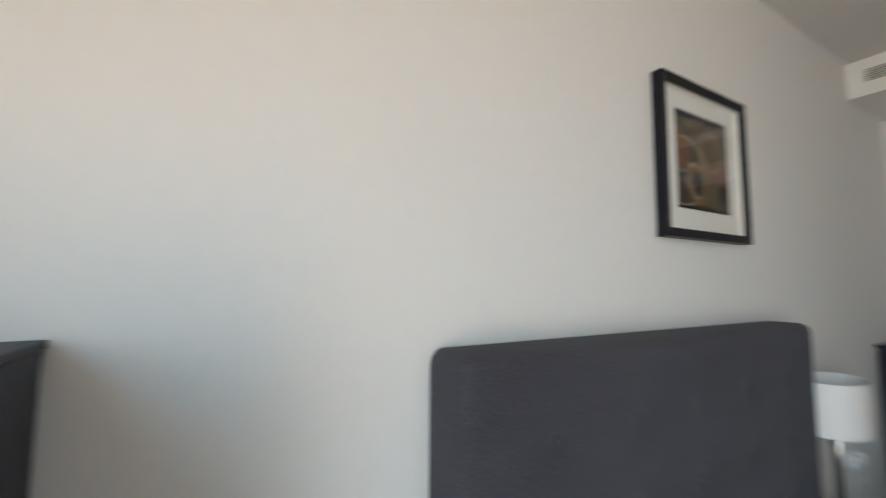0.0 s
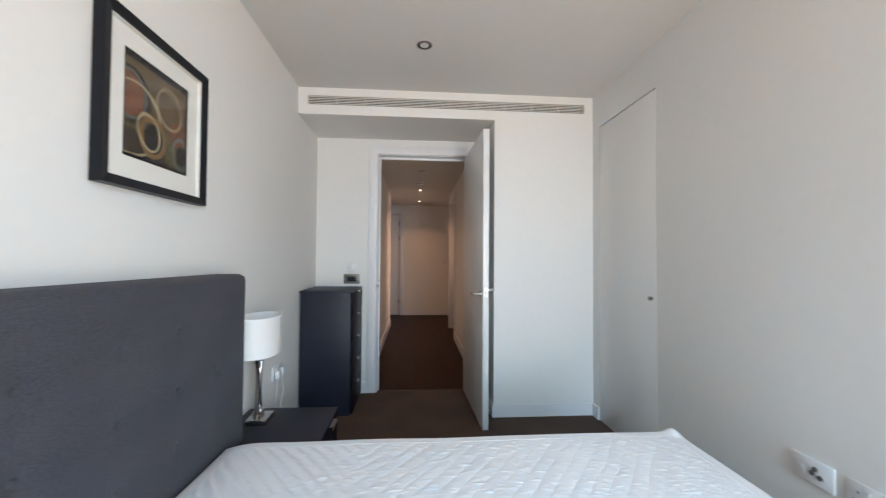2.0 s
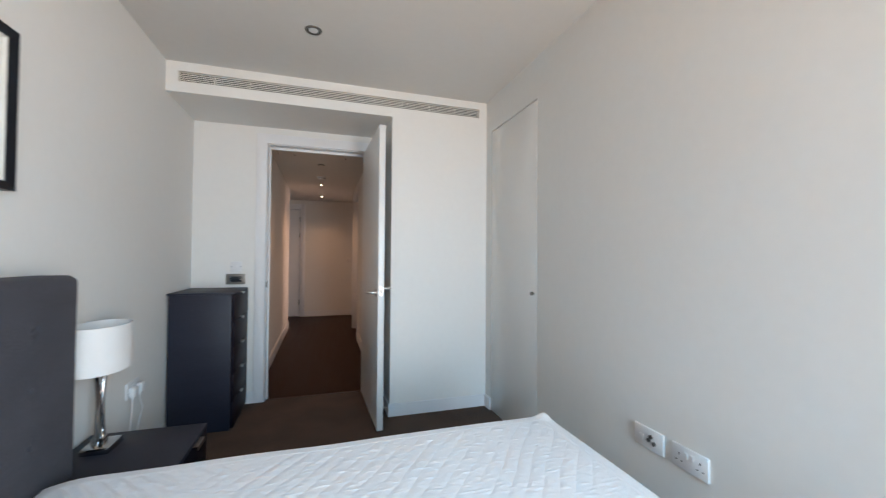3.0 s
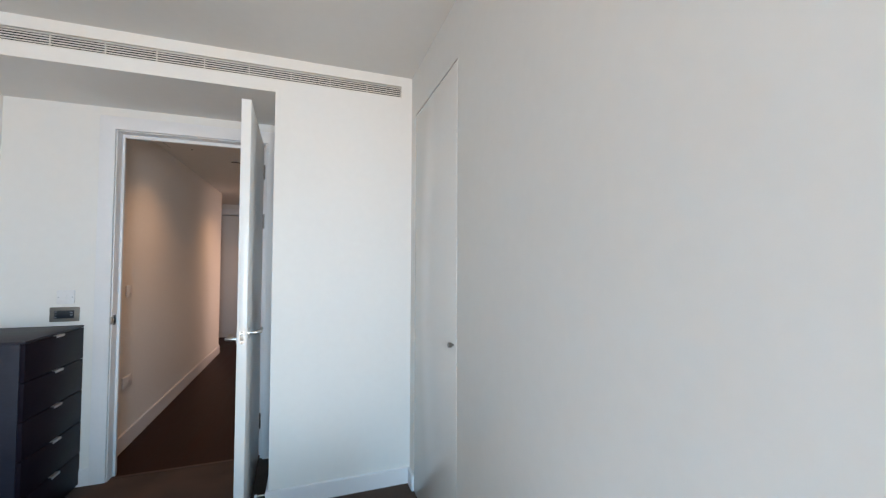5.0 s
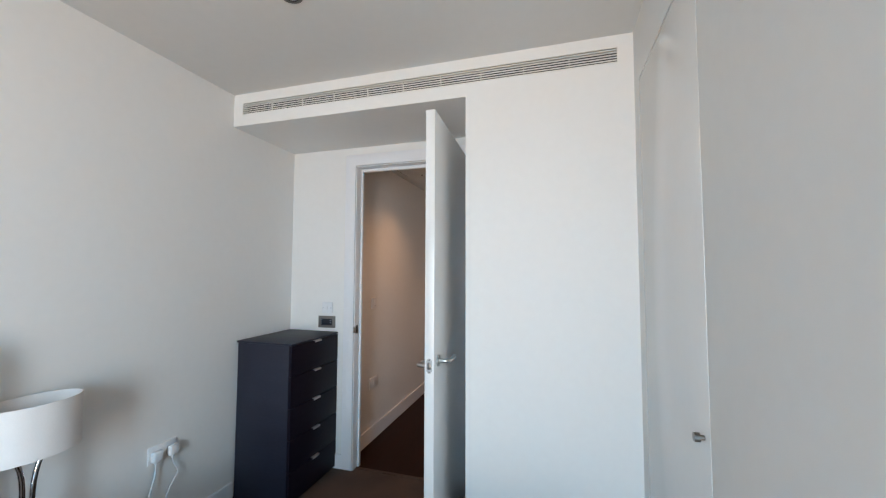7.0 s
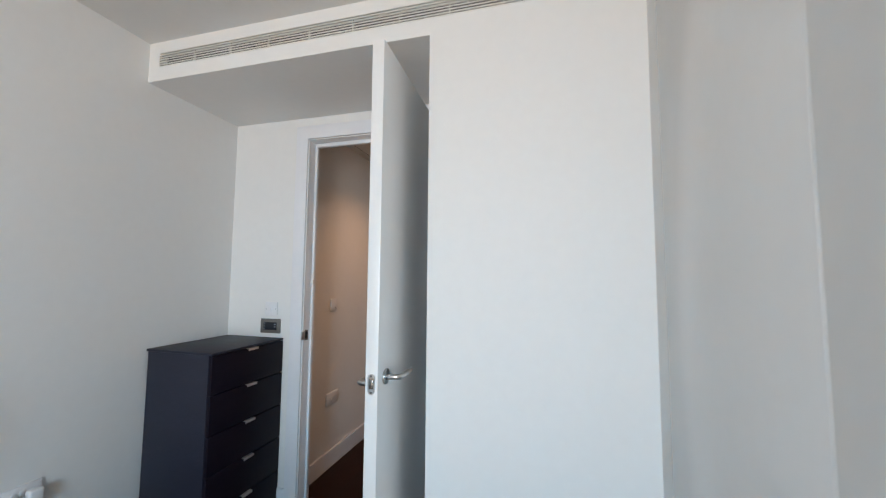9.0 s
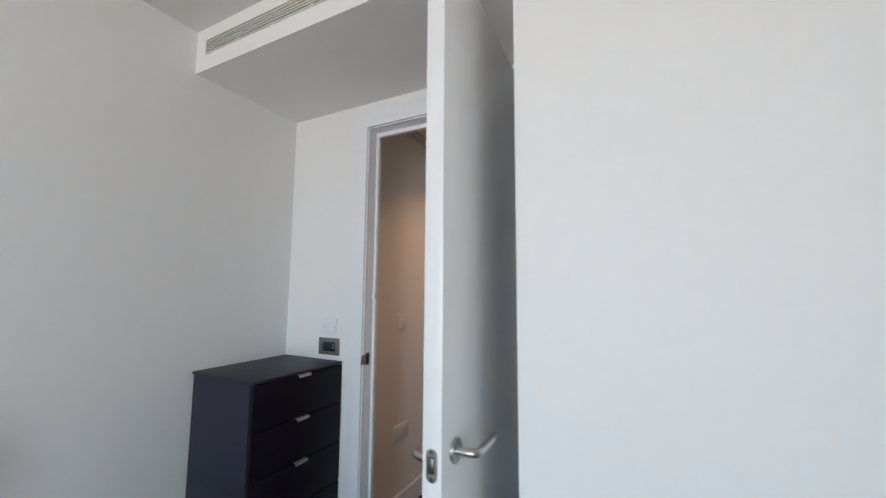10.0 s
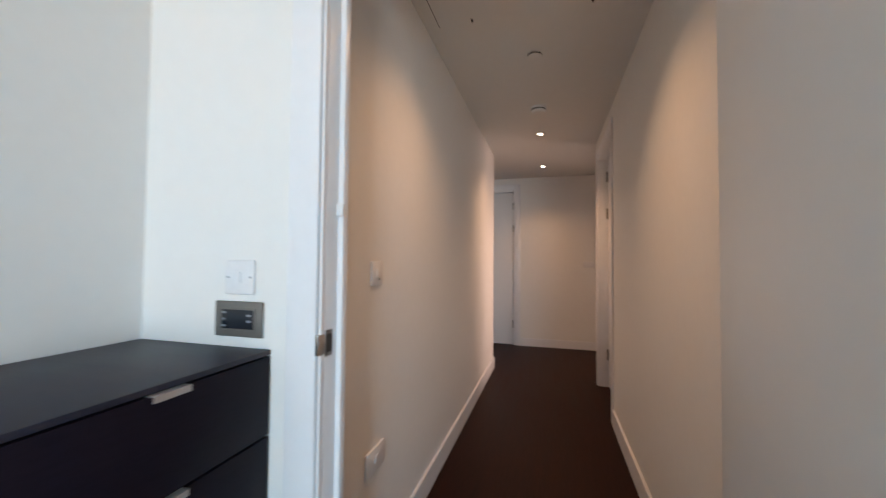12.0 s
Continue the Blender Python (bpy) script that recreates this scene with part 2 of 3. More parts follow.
structure("wall_south", boxes([(0, wx0, YS - 0.2, YS, 0, H), (wx1, W, YS - 0.2, YS, 0, H), (wx0, wx1, YS - 0.2, YS, 0, wz0), (wx0, wx1, YS - 0.2, YS, wz1, H)]), PAINT, "off-white painted window wall")
structure("wall_corridor_west", box(CW - 0.15, CW, 3.88, YL, -0.004, HC), PAINT, "warm-lit off-white corridor wall")
structure("wall_corridor_east", boxes([(CE, CE + 0.15, 3.88, D0, -0.004, HC), (CE, CE + 0.15, D0, D1, 2.16, HC), (CE, CE + 0.15, D1, 7.08, -0.004, HC), (CE + 0.15, LX1 + 0.15, 6.95, 7.08, -0.004, HC)]), PAINT, "warm-lit off-white corridor wall with a doorway")
EX0, EX1, EZ = -0.25, 0.575, 2.165
# unseen panels added behind both doors so no sky leaks through their gaps
structure("wall_end_back", box(EX0 - 0.1, EX1 + 0.1, YE + 0.152, YE + 0.20, -0.1, HC), PAINT, "unseen panel added to stop sky light leaking round the end door")
structure("wall_side_back", box(CE + 0.152, CE + 0.20, D0 - 0.1, 6.945, -0.1, HC), PAINT, "unseen panel added to stop sky light leaking round the side door")
structure("wall_end", boxes([(LX0, EX0, YE, YE + 0.15, -0.004, HC), (EX1, LX1, YE, YE + 0.15, -0.004, HC), (EX0, EX1, YE, YE + 0.15, EZ, HC)]), PAINT, "off-white wall closing the corridor's end")
structure("wall_passage_south", box(LX0, CW - 0.15, YL - 0.15, YL, -0.004, HC), PAINT, "off-white wall of the cross passage")
structure("wall_passage_west", box(LX0 - 0.15, LX0, YL - 0.15, YE + 0.15, -0.004, HC), PAINT, "off-white wall closing the cross passage")
structure("wall_passage_east", boxes([(LX1, LX1 + 0.15, 7.08, 7.24, -0.004, HC), (LX1, LX1 + 0.15, 8.24, YE + 0.15, -0.004, HC), (LX1, LX1 + 0.15, 7.24, 8.24, 2.12, HC)]), PAINT, "off-white wall closing the cross passage")
structure("ground", box(-400, 400, -400, 400, -22.2, -22), material("grey_street", (0.12, 0.12, 0.12), 0.9, grain=2, stain=0.05), "paved ground far below the flat")

# window behind the camera, the daylight's opening
win = thing("window_1", (wx0, YS, wz0), "large white-framed window letting daylight into the bedroom", "window", kind="structure")
for nm, r in (("window_frame", (wx0, wx0 + 0.06, YS - 0.14, YS - 0.07, wz0, wz1)), ("window_frame", (wx1 - 0.06, wx1, YS - 0.14, YS - 0.07, wz0, wz1)), ("window_frame", (wx0 + 0.06, wx1 - 0.06, YS - 0.14, YS - 0.07, wz0, wz0 + 0.06)), ("window_frame", (wx0 + 0.06, wx1 - 0.06, YS - 0.14, YS - 0.07, wz1 - 0.06, wz1))):
    part(nm, box(*r, bevel=0.004), GLOSS, win)
pane = part("pane", box(wx0 + 0.06, wx1 - 0.06, YS - 0.11, YS - 0.10, wz0 + 0.06, wz1 - 0.06), GLASS, win, smooth=0)
pane.visible_shadow = False
# unseen opening with an opaque panel, added to back the fill lamp, block sky
side = thing("window_2", (LX1, 7.74, 0), "unseen opening added behind the passage's fill lamp, closed by a panel", "window", kind="structure")
part("blind", box(LX1 + 0.06, LX1 + 0.07, 7.24, 8.24, -0.004, 2.12), SHADE, side, "opaque pale panel added to keep sky light out of the passage", 0)
part("window_sill", box(wx0, wx1, YS - 0.07, YS + 0.03, wz0, wz0 + 0.02, 0.004), GLOSS, win)


# ---- skirting boards ----
def skirting(x0, x1, y0, y1, z1=0.098, z0=0.0):
    bm = box(x0, x1, y0, y1, z0, z1)
    top = [e for e in bm.edges if all(v.co.z > z1 - 1e-4 for v in e.verts)]
    bmesh.ops.bevel(bm, geom=top, offset=0.003, segments=2, affect="EDGES")
    return structure("baseboard", bm, GLOSS, "painted white square-edged skirting board")


T = 0.014
skirting(0, T, YS, 3.27)
skirting(T, 0.465, YD - T, YD)
skirting(XP - T, W, YB - T, YB, 0.094)
skirting(XP - T, XP, YB, YD - 0.02, 0.094)
skirting(W - T, W, WY1 + 0.004, YB - T, 0.094)
skirting(W - T, W, YS, WY0 - 0.004)
skirting(T, W - T, YS, YS + T)
skirting(CW, CW + T, 3.894, YL + T, 0.112, -0.004)
skirting(LX0, CW, YL, YL + T, 0.112, -0.004)
skirting(CE - T, CE, 3.894, D0 - 0.075, 0.112, -0.004)
skirting(0.655, LX1, YE - T, YE, 0.105, -0.004)
skirting(LX0, EX0 - 0.08, YE - T, YE, 0.105, -0.004)
skirting(CE + 0.15, LX1, 7.08, 7.08 + T, 0.105, -0.004)


# ---- door frames ----
def door_frame(at, label, pieces):
    f = thing("door_frame", at, label, "door frame", kind="structure")
    for nm, r in pieces:
        part(nm, box(*r, bevel=0.0025), GLOSS, f)
    return f


y0 = YD - 0.016
fr = door_frame((0.55, YD, 0), "white painted door frame with a rebated stop round the open doorway", [
    ("lining", (OX0, 0.5515, YD + 0.004, 3.88, 0, OZ)), ("lining", (1.3885, OX1, YD + 0.004, 3.88, 0, OZ)), ("lining", (0.5515, 1.3885, YD + 0.004, 3.88, 2.1495, OZ)),
    ("lip", (0.5448, 0.5515, y0 + 0.005, YD + 0.0035, 0, 2.1562)), ("lip", (0.5515, 1.3885, y0 + 0.005, YD + 0.0035, 2.1495, 2.1562)),
    ("stop", (0.5515, 0.566, 3.832, 3.858, 0, 2.1495)), ("stop", (1.371, 1.3885, 3.832, 3.858, 0, 2.1495)), ("stop", (0.566, 1.371, 3.832, 3.858, 2.1265, 2.1495))])


def portal(x0, x1, i0, i1, zi, zt, ya, yb):
    """A flat architrave round a doorway, in one piece from the floor up, over and down."""
    bm = bmesh.new()
    ring = [(x0, 0), (i0, 0), (i0, zi), (i1, zi), (i1, 0), (x1, 0), (x1, zt), (x0, zt)]
    face = bm.faces.new([bm.verts.new((x, yb, z)) for x, z in ring])
    ext = bmesh.ops.extrude_face_region(bm, geom=[face])
    bmesh.ops.translate(bm, verts=[v for v in ext["geom"] if isinstance(v, bmesh.types.BMVert)], vec=(0, ya - yb, 0))
    front = [e for e in bm.edges if all(abs(v.co.y - ya) < 1e-5 for v in e.verts)]
    bmesh.ops.bevel(bm, geom=front, offset=0.002, segments=2, affect="EDGES", profile=0.5)
    return bm


part("architrave", portal(0.462, 1.482, 0.5410, 1.405, 2.1600, 2.240, y0, YD - 0.0005), GLOSS, fr)
part("architrave", portal(0.4495, 1.490, 0.5350, 1.400, 2.1700, 2.240, 3.892, 3.8805), GLOSS, fr)
strike = part("strike_plate", box(0.5516, 0.5535, 3.786, 3.814, 0.945, 1.005, 0.0008), DARKM, fr, "dull steel strike plate")
part("latch_hole", box(0.5536, 0.5542, 3.789, 3.811, 0.954, 0.996), DARK, strike, "dark latch hole")
part("strike_lip", box(0.5440, 0.5525, 3.758, 3.7850, 0.952, 0.998, 0.001), STEEL, fr, "dull steel lip plate")
part("contact", box(1.398, 1.412, 3.752, 3.7638, 2.085, 2.125, 0.002), PLASTIC, fr, "small white door contact")
part("buffer", box(0.553, 0.571, 3.820, 3.832, 1.272, 1.302, 0.003), PLASTIC, fr, "small white plastic door buffer")

# ---- bedroom door, standing open ----
A = radians(92.1)
PIN = Vector((1.380, 3.782, 0))
door = thing("bedroom_door", PIN, "plain white flush door standing wide open", "door")
LW, LT, LH = 0.828, 0.044, 2.142


def door_part(name, bm, mat, label="", parent=None, smooth=35):
    bmesh.ops.translate(bm, verts=bm.verts, vec=PIN)
    return part(name, bm, mat, parent or door, label, smooth)


leaf = door_part("leaf", box(-LW, 0.010, 0, LT, 0.008, LH, 0.002), LEAF)


def stadium(w, h, d, seg=10):
    """A flat plate with round ends, upright, facing -x, on the leaf's lock edge."""
    bm = bmesh.new()
    ring = []
    for k in range(seg + 1):
        a = math.pi * k / seg
        ring.append((w / 2 * math.cos(a), (h - w) / 2 + w / 2 * math.sin(a)))
    for k in range(seg + 1):
        a = math.pi + math.pi * k / seg
        ring.append((w / 2 * math.cos(a), -(h - w) / 2 + w / 2 * math.sin(a)))
    front = bm.faces.new([bm.verts.new((0, u, v)) for u, v in ring])
    ext = bmesh.ops.extrude_face_region(bm, geom=[front])
    bmesh.ops.translate(bm, verts=[v for v in ext["geom"] if isinstance(v, bmesh.types.BMVert)], vec=(-d, 0, 0))
    return bm


HZ = 0.985
bm = stadium(0.025, 0.066, 0.002)
bmesh.ops.translate(bm, verts=bm.verts, vec=(-LW, LT / 2, HZ - 0.012))
plate = door_part("lock_plate", bm, STEEL, "brushed steel lock faceplate with round ends")
door_part("latch_bolt", box(-LW - 0.006, -LW - 0.002, LT / 2 - 0.007, LT / 2 + 0.007, HZ - 0.026, HZ + 0.004, 0.001), DARKM, "", plate)
for s in (-0.026, 0.026):
    door_part("screw", cyl((-LW - 0.0025, LT / 2, HZ - 0.012 + s), (1, 0, 0), 0.004, 0.001, 12), DARKM, "", plate)
for face, out, HZ in ((0.0, -1, 0.985), (LT, 1, 0.957)):
    hx = -LW + 0.062
    bm = cyl((hx, face + out * 0.004, HZ), (0, 1, 0), 0.026, 0.008, 32)
    bmesh.ops.bevel(bm, geom=[e for e in bm.edges if len(e.link_faces) == 2 and e.calc_face_angle(0) > 1], offset=0.0015, segments=2, affect="EDGES")
    h = door_part("door_handle", bm, STEEL, "brushed steel lever handle on a round rose")
    pts = curve_points([(hx, face + out * 0.006, HZ), (hx, face + out * 0.034, HZ), (hx + 0.006, face + out * 0.049, HZ), (hx + 0.022, face + out * 0.053, HZ - 0.001), (hx + 0.072, face + out * 0.053, HZ - 0.002), (hx + 0.120, face + out * 0.052, HZ - 0.003)], 6)
    door_part("lever", tube(pts, 0.0095, 16), STEEL, "", h, 60)
for hz in (1.962, 1.617, 0.25):
    bm = cyl((0.010, -0.006, hz), (0, 0, 1), 0.0090, 0.100, 16)
    for k in (-0.03, 0, 0.03):
        cyl((0.010, -0.006, hz + k), (0, 0, 1), 0.0098, 0.026, 16, bm=bm)
    hg = door_part("hinge", bm, DARKM, "dull steel butt hinge")
    door_part("hinge_leaf", box(0.0102, 0.0122, 0.001, 0.034, hz - 0.05, hz + 0.05, 0.0005), STEEL, "", hg)
door.rotation_euler = (0, 0, A)

stop = thing("door_stop", (XP - 0.07, YB + 0.03, 0.05), "small steel door stop on the skirting of the pier", "door stop")
part("rod", cyl((XP - T - 0.026, YB + 0.04, 0.052), (1, 0, 0), 0.0045, 0.052, 16), STEEL, stop)
part("rubber_tip", cyl((XP - T - 0.052, YB + 0.04, 0.052), (1, 0, 0), 0.009, 0.012, 16), PLASTIC, stop)

# ---- cupboard door in the east wall ----
cup = thing("cupboard_door", (W, WY0, 0), "flush white lacquered cupboard door with a small metal knob", "cupboard door")
part("leaf", box(W - 0.0007, W + 0.019, WY0 + 0.001, WY1 - 0.001, 0.006, WZ - 0.009, 0.0006), LACQUER, cup)
kb = part("knob", cyl((W - 0.0088, 2.434, 0.986), (1, 0, 0), 0.006, 0.011, 16), DARKM, cup, "small round brushed steel knob")
part("knob_head", cyl((W - 0.0205, 2.434, 0.986), (1, 0, 0), 0.0115, 0.013, 24), DARKM, kb)

# ---- air grille in the bulkhead ----
vent = thing("air_grille", (VX0, YB, VZ0), "long slim linear air grille with thin slats in the bulkhead", "air vent")
# the recess is closed by a sheet coloured black to darken the gaps
part("backing", box(VX0, VX1, YB + 0.040, YB + 0.048, VZ0, VZ1), DARK, vent, "black sheet behind the slats that makes their gaps dark")
for nm, r in (("grille_frame", (VX0, VX1, YB - 0.002, YB + 0.010, VZ0, VZ0 + 0.004)), ("grille_frame", (VX0, VX1, YB - 0.002, YB + 0.010, VZ1 - 0.004, VZ1)), ("grille_frame", (VX0, VX0 + 0.004, YB - 0.002, YB + 0.010, VZ0 + 0.004, VZ1 - 0.004)), ("grille_frame", (VX1 - 0.004, VX1, YB - 0.002, YB + 0.010, VZ0 + 0.004, VZ1 - 0.004))):
    part(nm, box(*r), GRILLE, vent)
for k in range(5):
    z = VZ0 + 0.0125 + k * 0.01225
    part("slat", box(VX0 + 0.004, VX1 - 0.004, YB - 0.001, YB + 0.0025, z - 0.0029, z + 0.0029, 0.0006), GRILLE, vent)
for k in range(1, 10):
    x = VX0 + (VX1 - VX0) * k / 10
    part("rib", box(x - 0.0016, x + 0.0016, YB + 0.003, YB + 0.014, VZ0 + 0.004, VZ1 - 0.004), GRILLE, vent)


# ---- ceiling fittings ----
def downlight(x, y, z, lit):
    d = thing("downlight", (x, y, z), "lit recessed ceiling downlight in a slim metal ring" if lit else "unlit recessed ceiling downlight with a chrome ring", "downlight", "corridor downlights" if lit else "")
    part("ring", lathe([(0.047, 0.0), (0.046, -0.004), (0.040, -0.006), (0.034, -0.004), (0.033, 0.0)], (x, y, z), 36), STEEL if lit else DARKM, d, "", 60)
    if lit:
        part("baffle", lathe([(0.034, -0.0035), (0.027, -0.002), (0.0175, -0.0012)], (x, y, z), 36), PLASTIC, d, "white reflector cup", 60)
    else:
        part("baffle", lathe([(0.034, -0.0035), (0.030, -0.002), (0.0265, -0.0012)], (x, y, z), 36), DARK, d, "black baffle", 60)
    part("lens", cyl((x, y, z - 0.002), (0, 0, 1), 0.018 if lit else 0.0265, 0.003, 32), LAMP_ON if lit else PLASTIC, d, "glowing warm lens" if lit else "clear lamp lens")
    return d


downlight(0.931, 2.549, H, False)
for ly in (4.52, 6.58, 7.82):
    downlight(0.964, ly, HC, True)
det = thing("ceiling_disc", (0.965, 5.195, HC), "flat round white blank cover on the corridor ceiling", "ceiling cover")
part("cover", lathe([(0.0, -0.016), (0.040, -0.015), (0.043, -0.012), (0.043, -0.009), (0.0, -0.009)], (0.965, 5.195, HC), 36), CEIL, det, "", 40)
# black ring paints in the shade on the cover's rim
part("collar", lathe([(0.041, -0.009), (0.041, 0.0)], (0.965, 5.195, HC), 36), DARK, det, "black ring painting in the shade above the cover", 40)
smoke = thing("smoke_detector", (0.963, 5.96, HC), "round white smoke detector on the corridor ceiling", "smoke detector")
part("base", lathe([(0.060, 0.0), (0.060, -0.012), (0.056, -0.014)], (0.963, 5.96, HC), 36), CEIL, smoke, "", 40)
part("vent_slot", lathe([(0.054, -0.014), (0.053, -0.023)], (0.963, 5.96, HC), 36), DARK, smoke, "dark vent gap", 40)
part("cover", lathe([(0.0, -0.0225), (0.053, -0.0225), (0.053, -0.030), (0.045, -0.038), (0.0, -0.040)], (0.963, 5.96, HC), 36), CEIL, smoke, "", 40)
for sx, sy in ((0.685, 4.79), (1.232, 4.785)):
    sp = thing("sprinkler_head", (sx, sy, HC), "tiny dark sprinkler pin in the corridor ceiling", "sprinkler", "corridor sprinklers")
    part("pin", cyl((sx, sy, HC - 0.004), (0, 0, 1), 0.006, 0.010, 14), DARK, sp)
slot = thing("ceiling_slot", (0.516, 4.53, HC), "hairline dark access joint in the corridor ceiling", "access panel")
part("joint", box(0.5145, 0.5175, 4.25, 4.81, HC - 0.0006, HC + 0.0004), DARK, slot, smooth=0)


# ---- sockets and switches ----
def wall_plate(kind, label, category, at, face, w, h, depth=0.009, group=""):
    """A moulded plate on a wall; face is the way it looks: 'x', '-x' or '-y'. Returns the thing and put(u0, u1, v0, v1, d0, d1, ...)."""
    t = thing(kind, at, label, category, group)

    def put(name, u0, u1, v0, v1, d0, d1, mat, label="", parent=None, bevel=0.001):
        x, y, z = at
        if face == "x":
            r = (x + d0, x + d1, y + u0, y + u1)
        elif face == "-x":
            r = (x - d1, x - d0, y + u0, y + u1)
        else:
            r = (x + u0, x + u1, y - d1, y - d0)
        return part(name, box(*r, z + v0, z + v1, bevel), mat, parent or t, label)
    plate = put("plate", -w / 2, w / 2, -h / 2, h / 2, 0, depth, PLASTIC, bevel=0.004)
    return t, put, plate


def double_socket(at, face, label):
    t, put, plate = wall_plate("wall_socket", label, "socket", at, face, 0.146, 0.086, group="double sockets")
    for s in (-1, 1):
        c = s * 0.042
        put("rocker", s * 0.012 - 0.007, s * 0.012 + 0.007, 0.004, 0.026, 0.009, 0.012, PLASTIC)
        put("pin_slot", c - 0.002, c + 0.002, 0.006, 0.015, 0.0088, 0.0093, DARK, bevel=0)
        for q in (-0.011, 0.011):
            put("pin_slot", c + q - 0.0035, c + q + 0.0035, -0.016, -0.012, 0.0088, 0.0093, DARK, bevel=0)
    return t


WS = (0.0, 2.820, 0.477)
double_socket(WS, "x", "white double socket with two plugs on the bedroom wall")
double_socket((W, 1.350, 0.478), "-x", "white double mains socket low on the wall")
t, put, plate = wall_plate("aerial_socket", "white aerial and data outlet plate low on the wall", "socket", (W, 1.534, 0.478), "-x", 0.146, 0.086)
put("data_port", 0.022, 0.042, -0.022, 0.008, 0.009, 0.0105, PLASTIC)
for u, v in ((-0.014, 0.012), (-0.004, -0.004), (-0.030, -0.010)):
    part("aerial_port", cyl((W - 0.011, 1.534 + u, 0.478 + v), (1, 0, 0), 0.0085, 0.006, 18), DARKM, t, "dark round aerial port")
t, put, plate = wall_plate("light_switch", "white single light switch plate above the thermostat", "light switch", (0.321, YD, 1.123), "-y", 0.086, 0.084)
put("rocker", -0.007, 0.007, -0.013, 0.013, 0.009, 0.013, PLASTIC)
for u in (-0.033, 0.033):
    put("screw", u - 0.0035, u + 0.0035, -0.002, 0.002, 0.0088, 0.0094, LEGEND, bevel=0)
t, put, plate = wall_plate("thermostat", "grey metal thermostat with a dark display above the chest", "thermostat", (0.318, YD, 1.021), "-y", 0.142, 0.086, 0.006)
plate.data.materials[0] = TAUPE
put("bezel", -0.052, 0.052, -0.027, 0.027, 0.006, 0.008, TAUPE, bevel=0.001)
scr = put("screen", -0.047, 0.047, -0.023, 0.023, 0.008, 0.009, SCREEN, bevel=0.0005)
for k, (u, v, w2) in enumerate([(-0.040, 0.016, 0.010), (-0.040, -0.016, 0.010), (0.034, 0.010, 0.012), (0.034, -0.004, 0.012), (-0.040, 0.0, 0.006)]):
    put("legend", u - w2 / 2, u + w2 / 2, v - 0.0025, v + 0.0025, 0.0088, 0.0093, LEGEND, parent=scr, bevel=0)
t, put, plate = wall_plate("fused_switch", "white switch plate on the corridor wall", "light switch", (CW, 4.262, 1.120), "x", 0.086, 0.086)
put("rocker", -0.008, 0.008, -0.016, 0.016, 0.009, 0.012, PLASTIC)
put("indicator", 0.010, 0.016, -0.024, -0.018, 0.0088, 0.0098, DARK, bevel=0)
t, put, plate = wall_plate("corridor_outlet", "white outlet plate low on the corridor wall", "socket", (CW, 4.270, 0.464), "x", 0.146, 0.086)
put("rocker", -0.012, 0.012, -0.014, 0.014, 0.009, 0.012, PLASTIC)
t, put, plate = wall_plate("light_switch", "white double switch plate on the corridor's end wall", "light switch", (1.548, YE, 1.128), "-y", 0.146, 0.075)
put("rocker", -0.012, 0.012, -0.014, 0.014, 0.009, 0.012, PLASTIC)

# ---- two plugs with white cables ----
for k, (dy, ctrl) in enumerate([(-0.042, [(0, 0), (-0.002, -0.05), (-0.024, -0.12), (-0.045, -0.20), (-0.09, -0.34), (-0.13, -0.43)]), (0.042, [(0, 0), (0.010, -0.04), (0.030, -0.085), (0.008, -0.125), (-0.020, -0.17), (-0.050, -0.25), (-0.10, -0.36), (-0.15, -0.43)])]):
    py, pz = WS[1] + dy, WS[2] - 0.006
    pl = thing("plug", (0.012, py, pz), "white moulded mains plug with its cable hanging down", "plug", "plugs in the double socket")
    bm = box(0.0122, 0.042, py - 0.024, py + 0.024, pz - 0.024, pz + 0.026, 0.008, 3)
    part("body", bm, PLASTIC, pl)
    part("cable_grip", box(0.016, 0.030, py - 0.006, py + 0.006, pz - 0.040, pz - 0.022, 0.003), PLASTIC, pl)
    part("cable", tube(curve_points([(0.022 if j < 2 else 0.026, py + u, pz - 0.034 + v) for j, (u, v) in enumerate(ctrl)], 7), 0.0034, 8), PLASTIC, pl, "thin white cable", 90)

# ---- chest of drawers beside the door ----
CY0, CY1, CX, CZ = 3.274, 3.776, 0.413, 0.954
HANDLE = material("satin_tab_metal", (0.60, 0.59, 0.59), 0.36, 0.75, grain=60, stain=6)


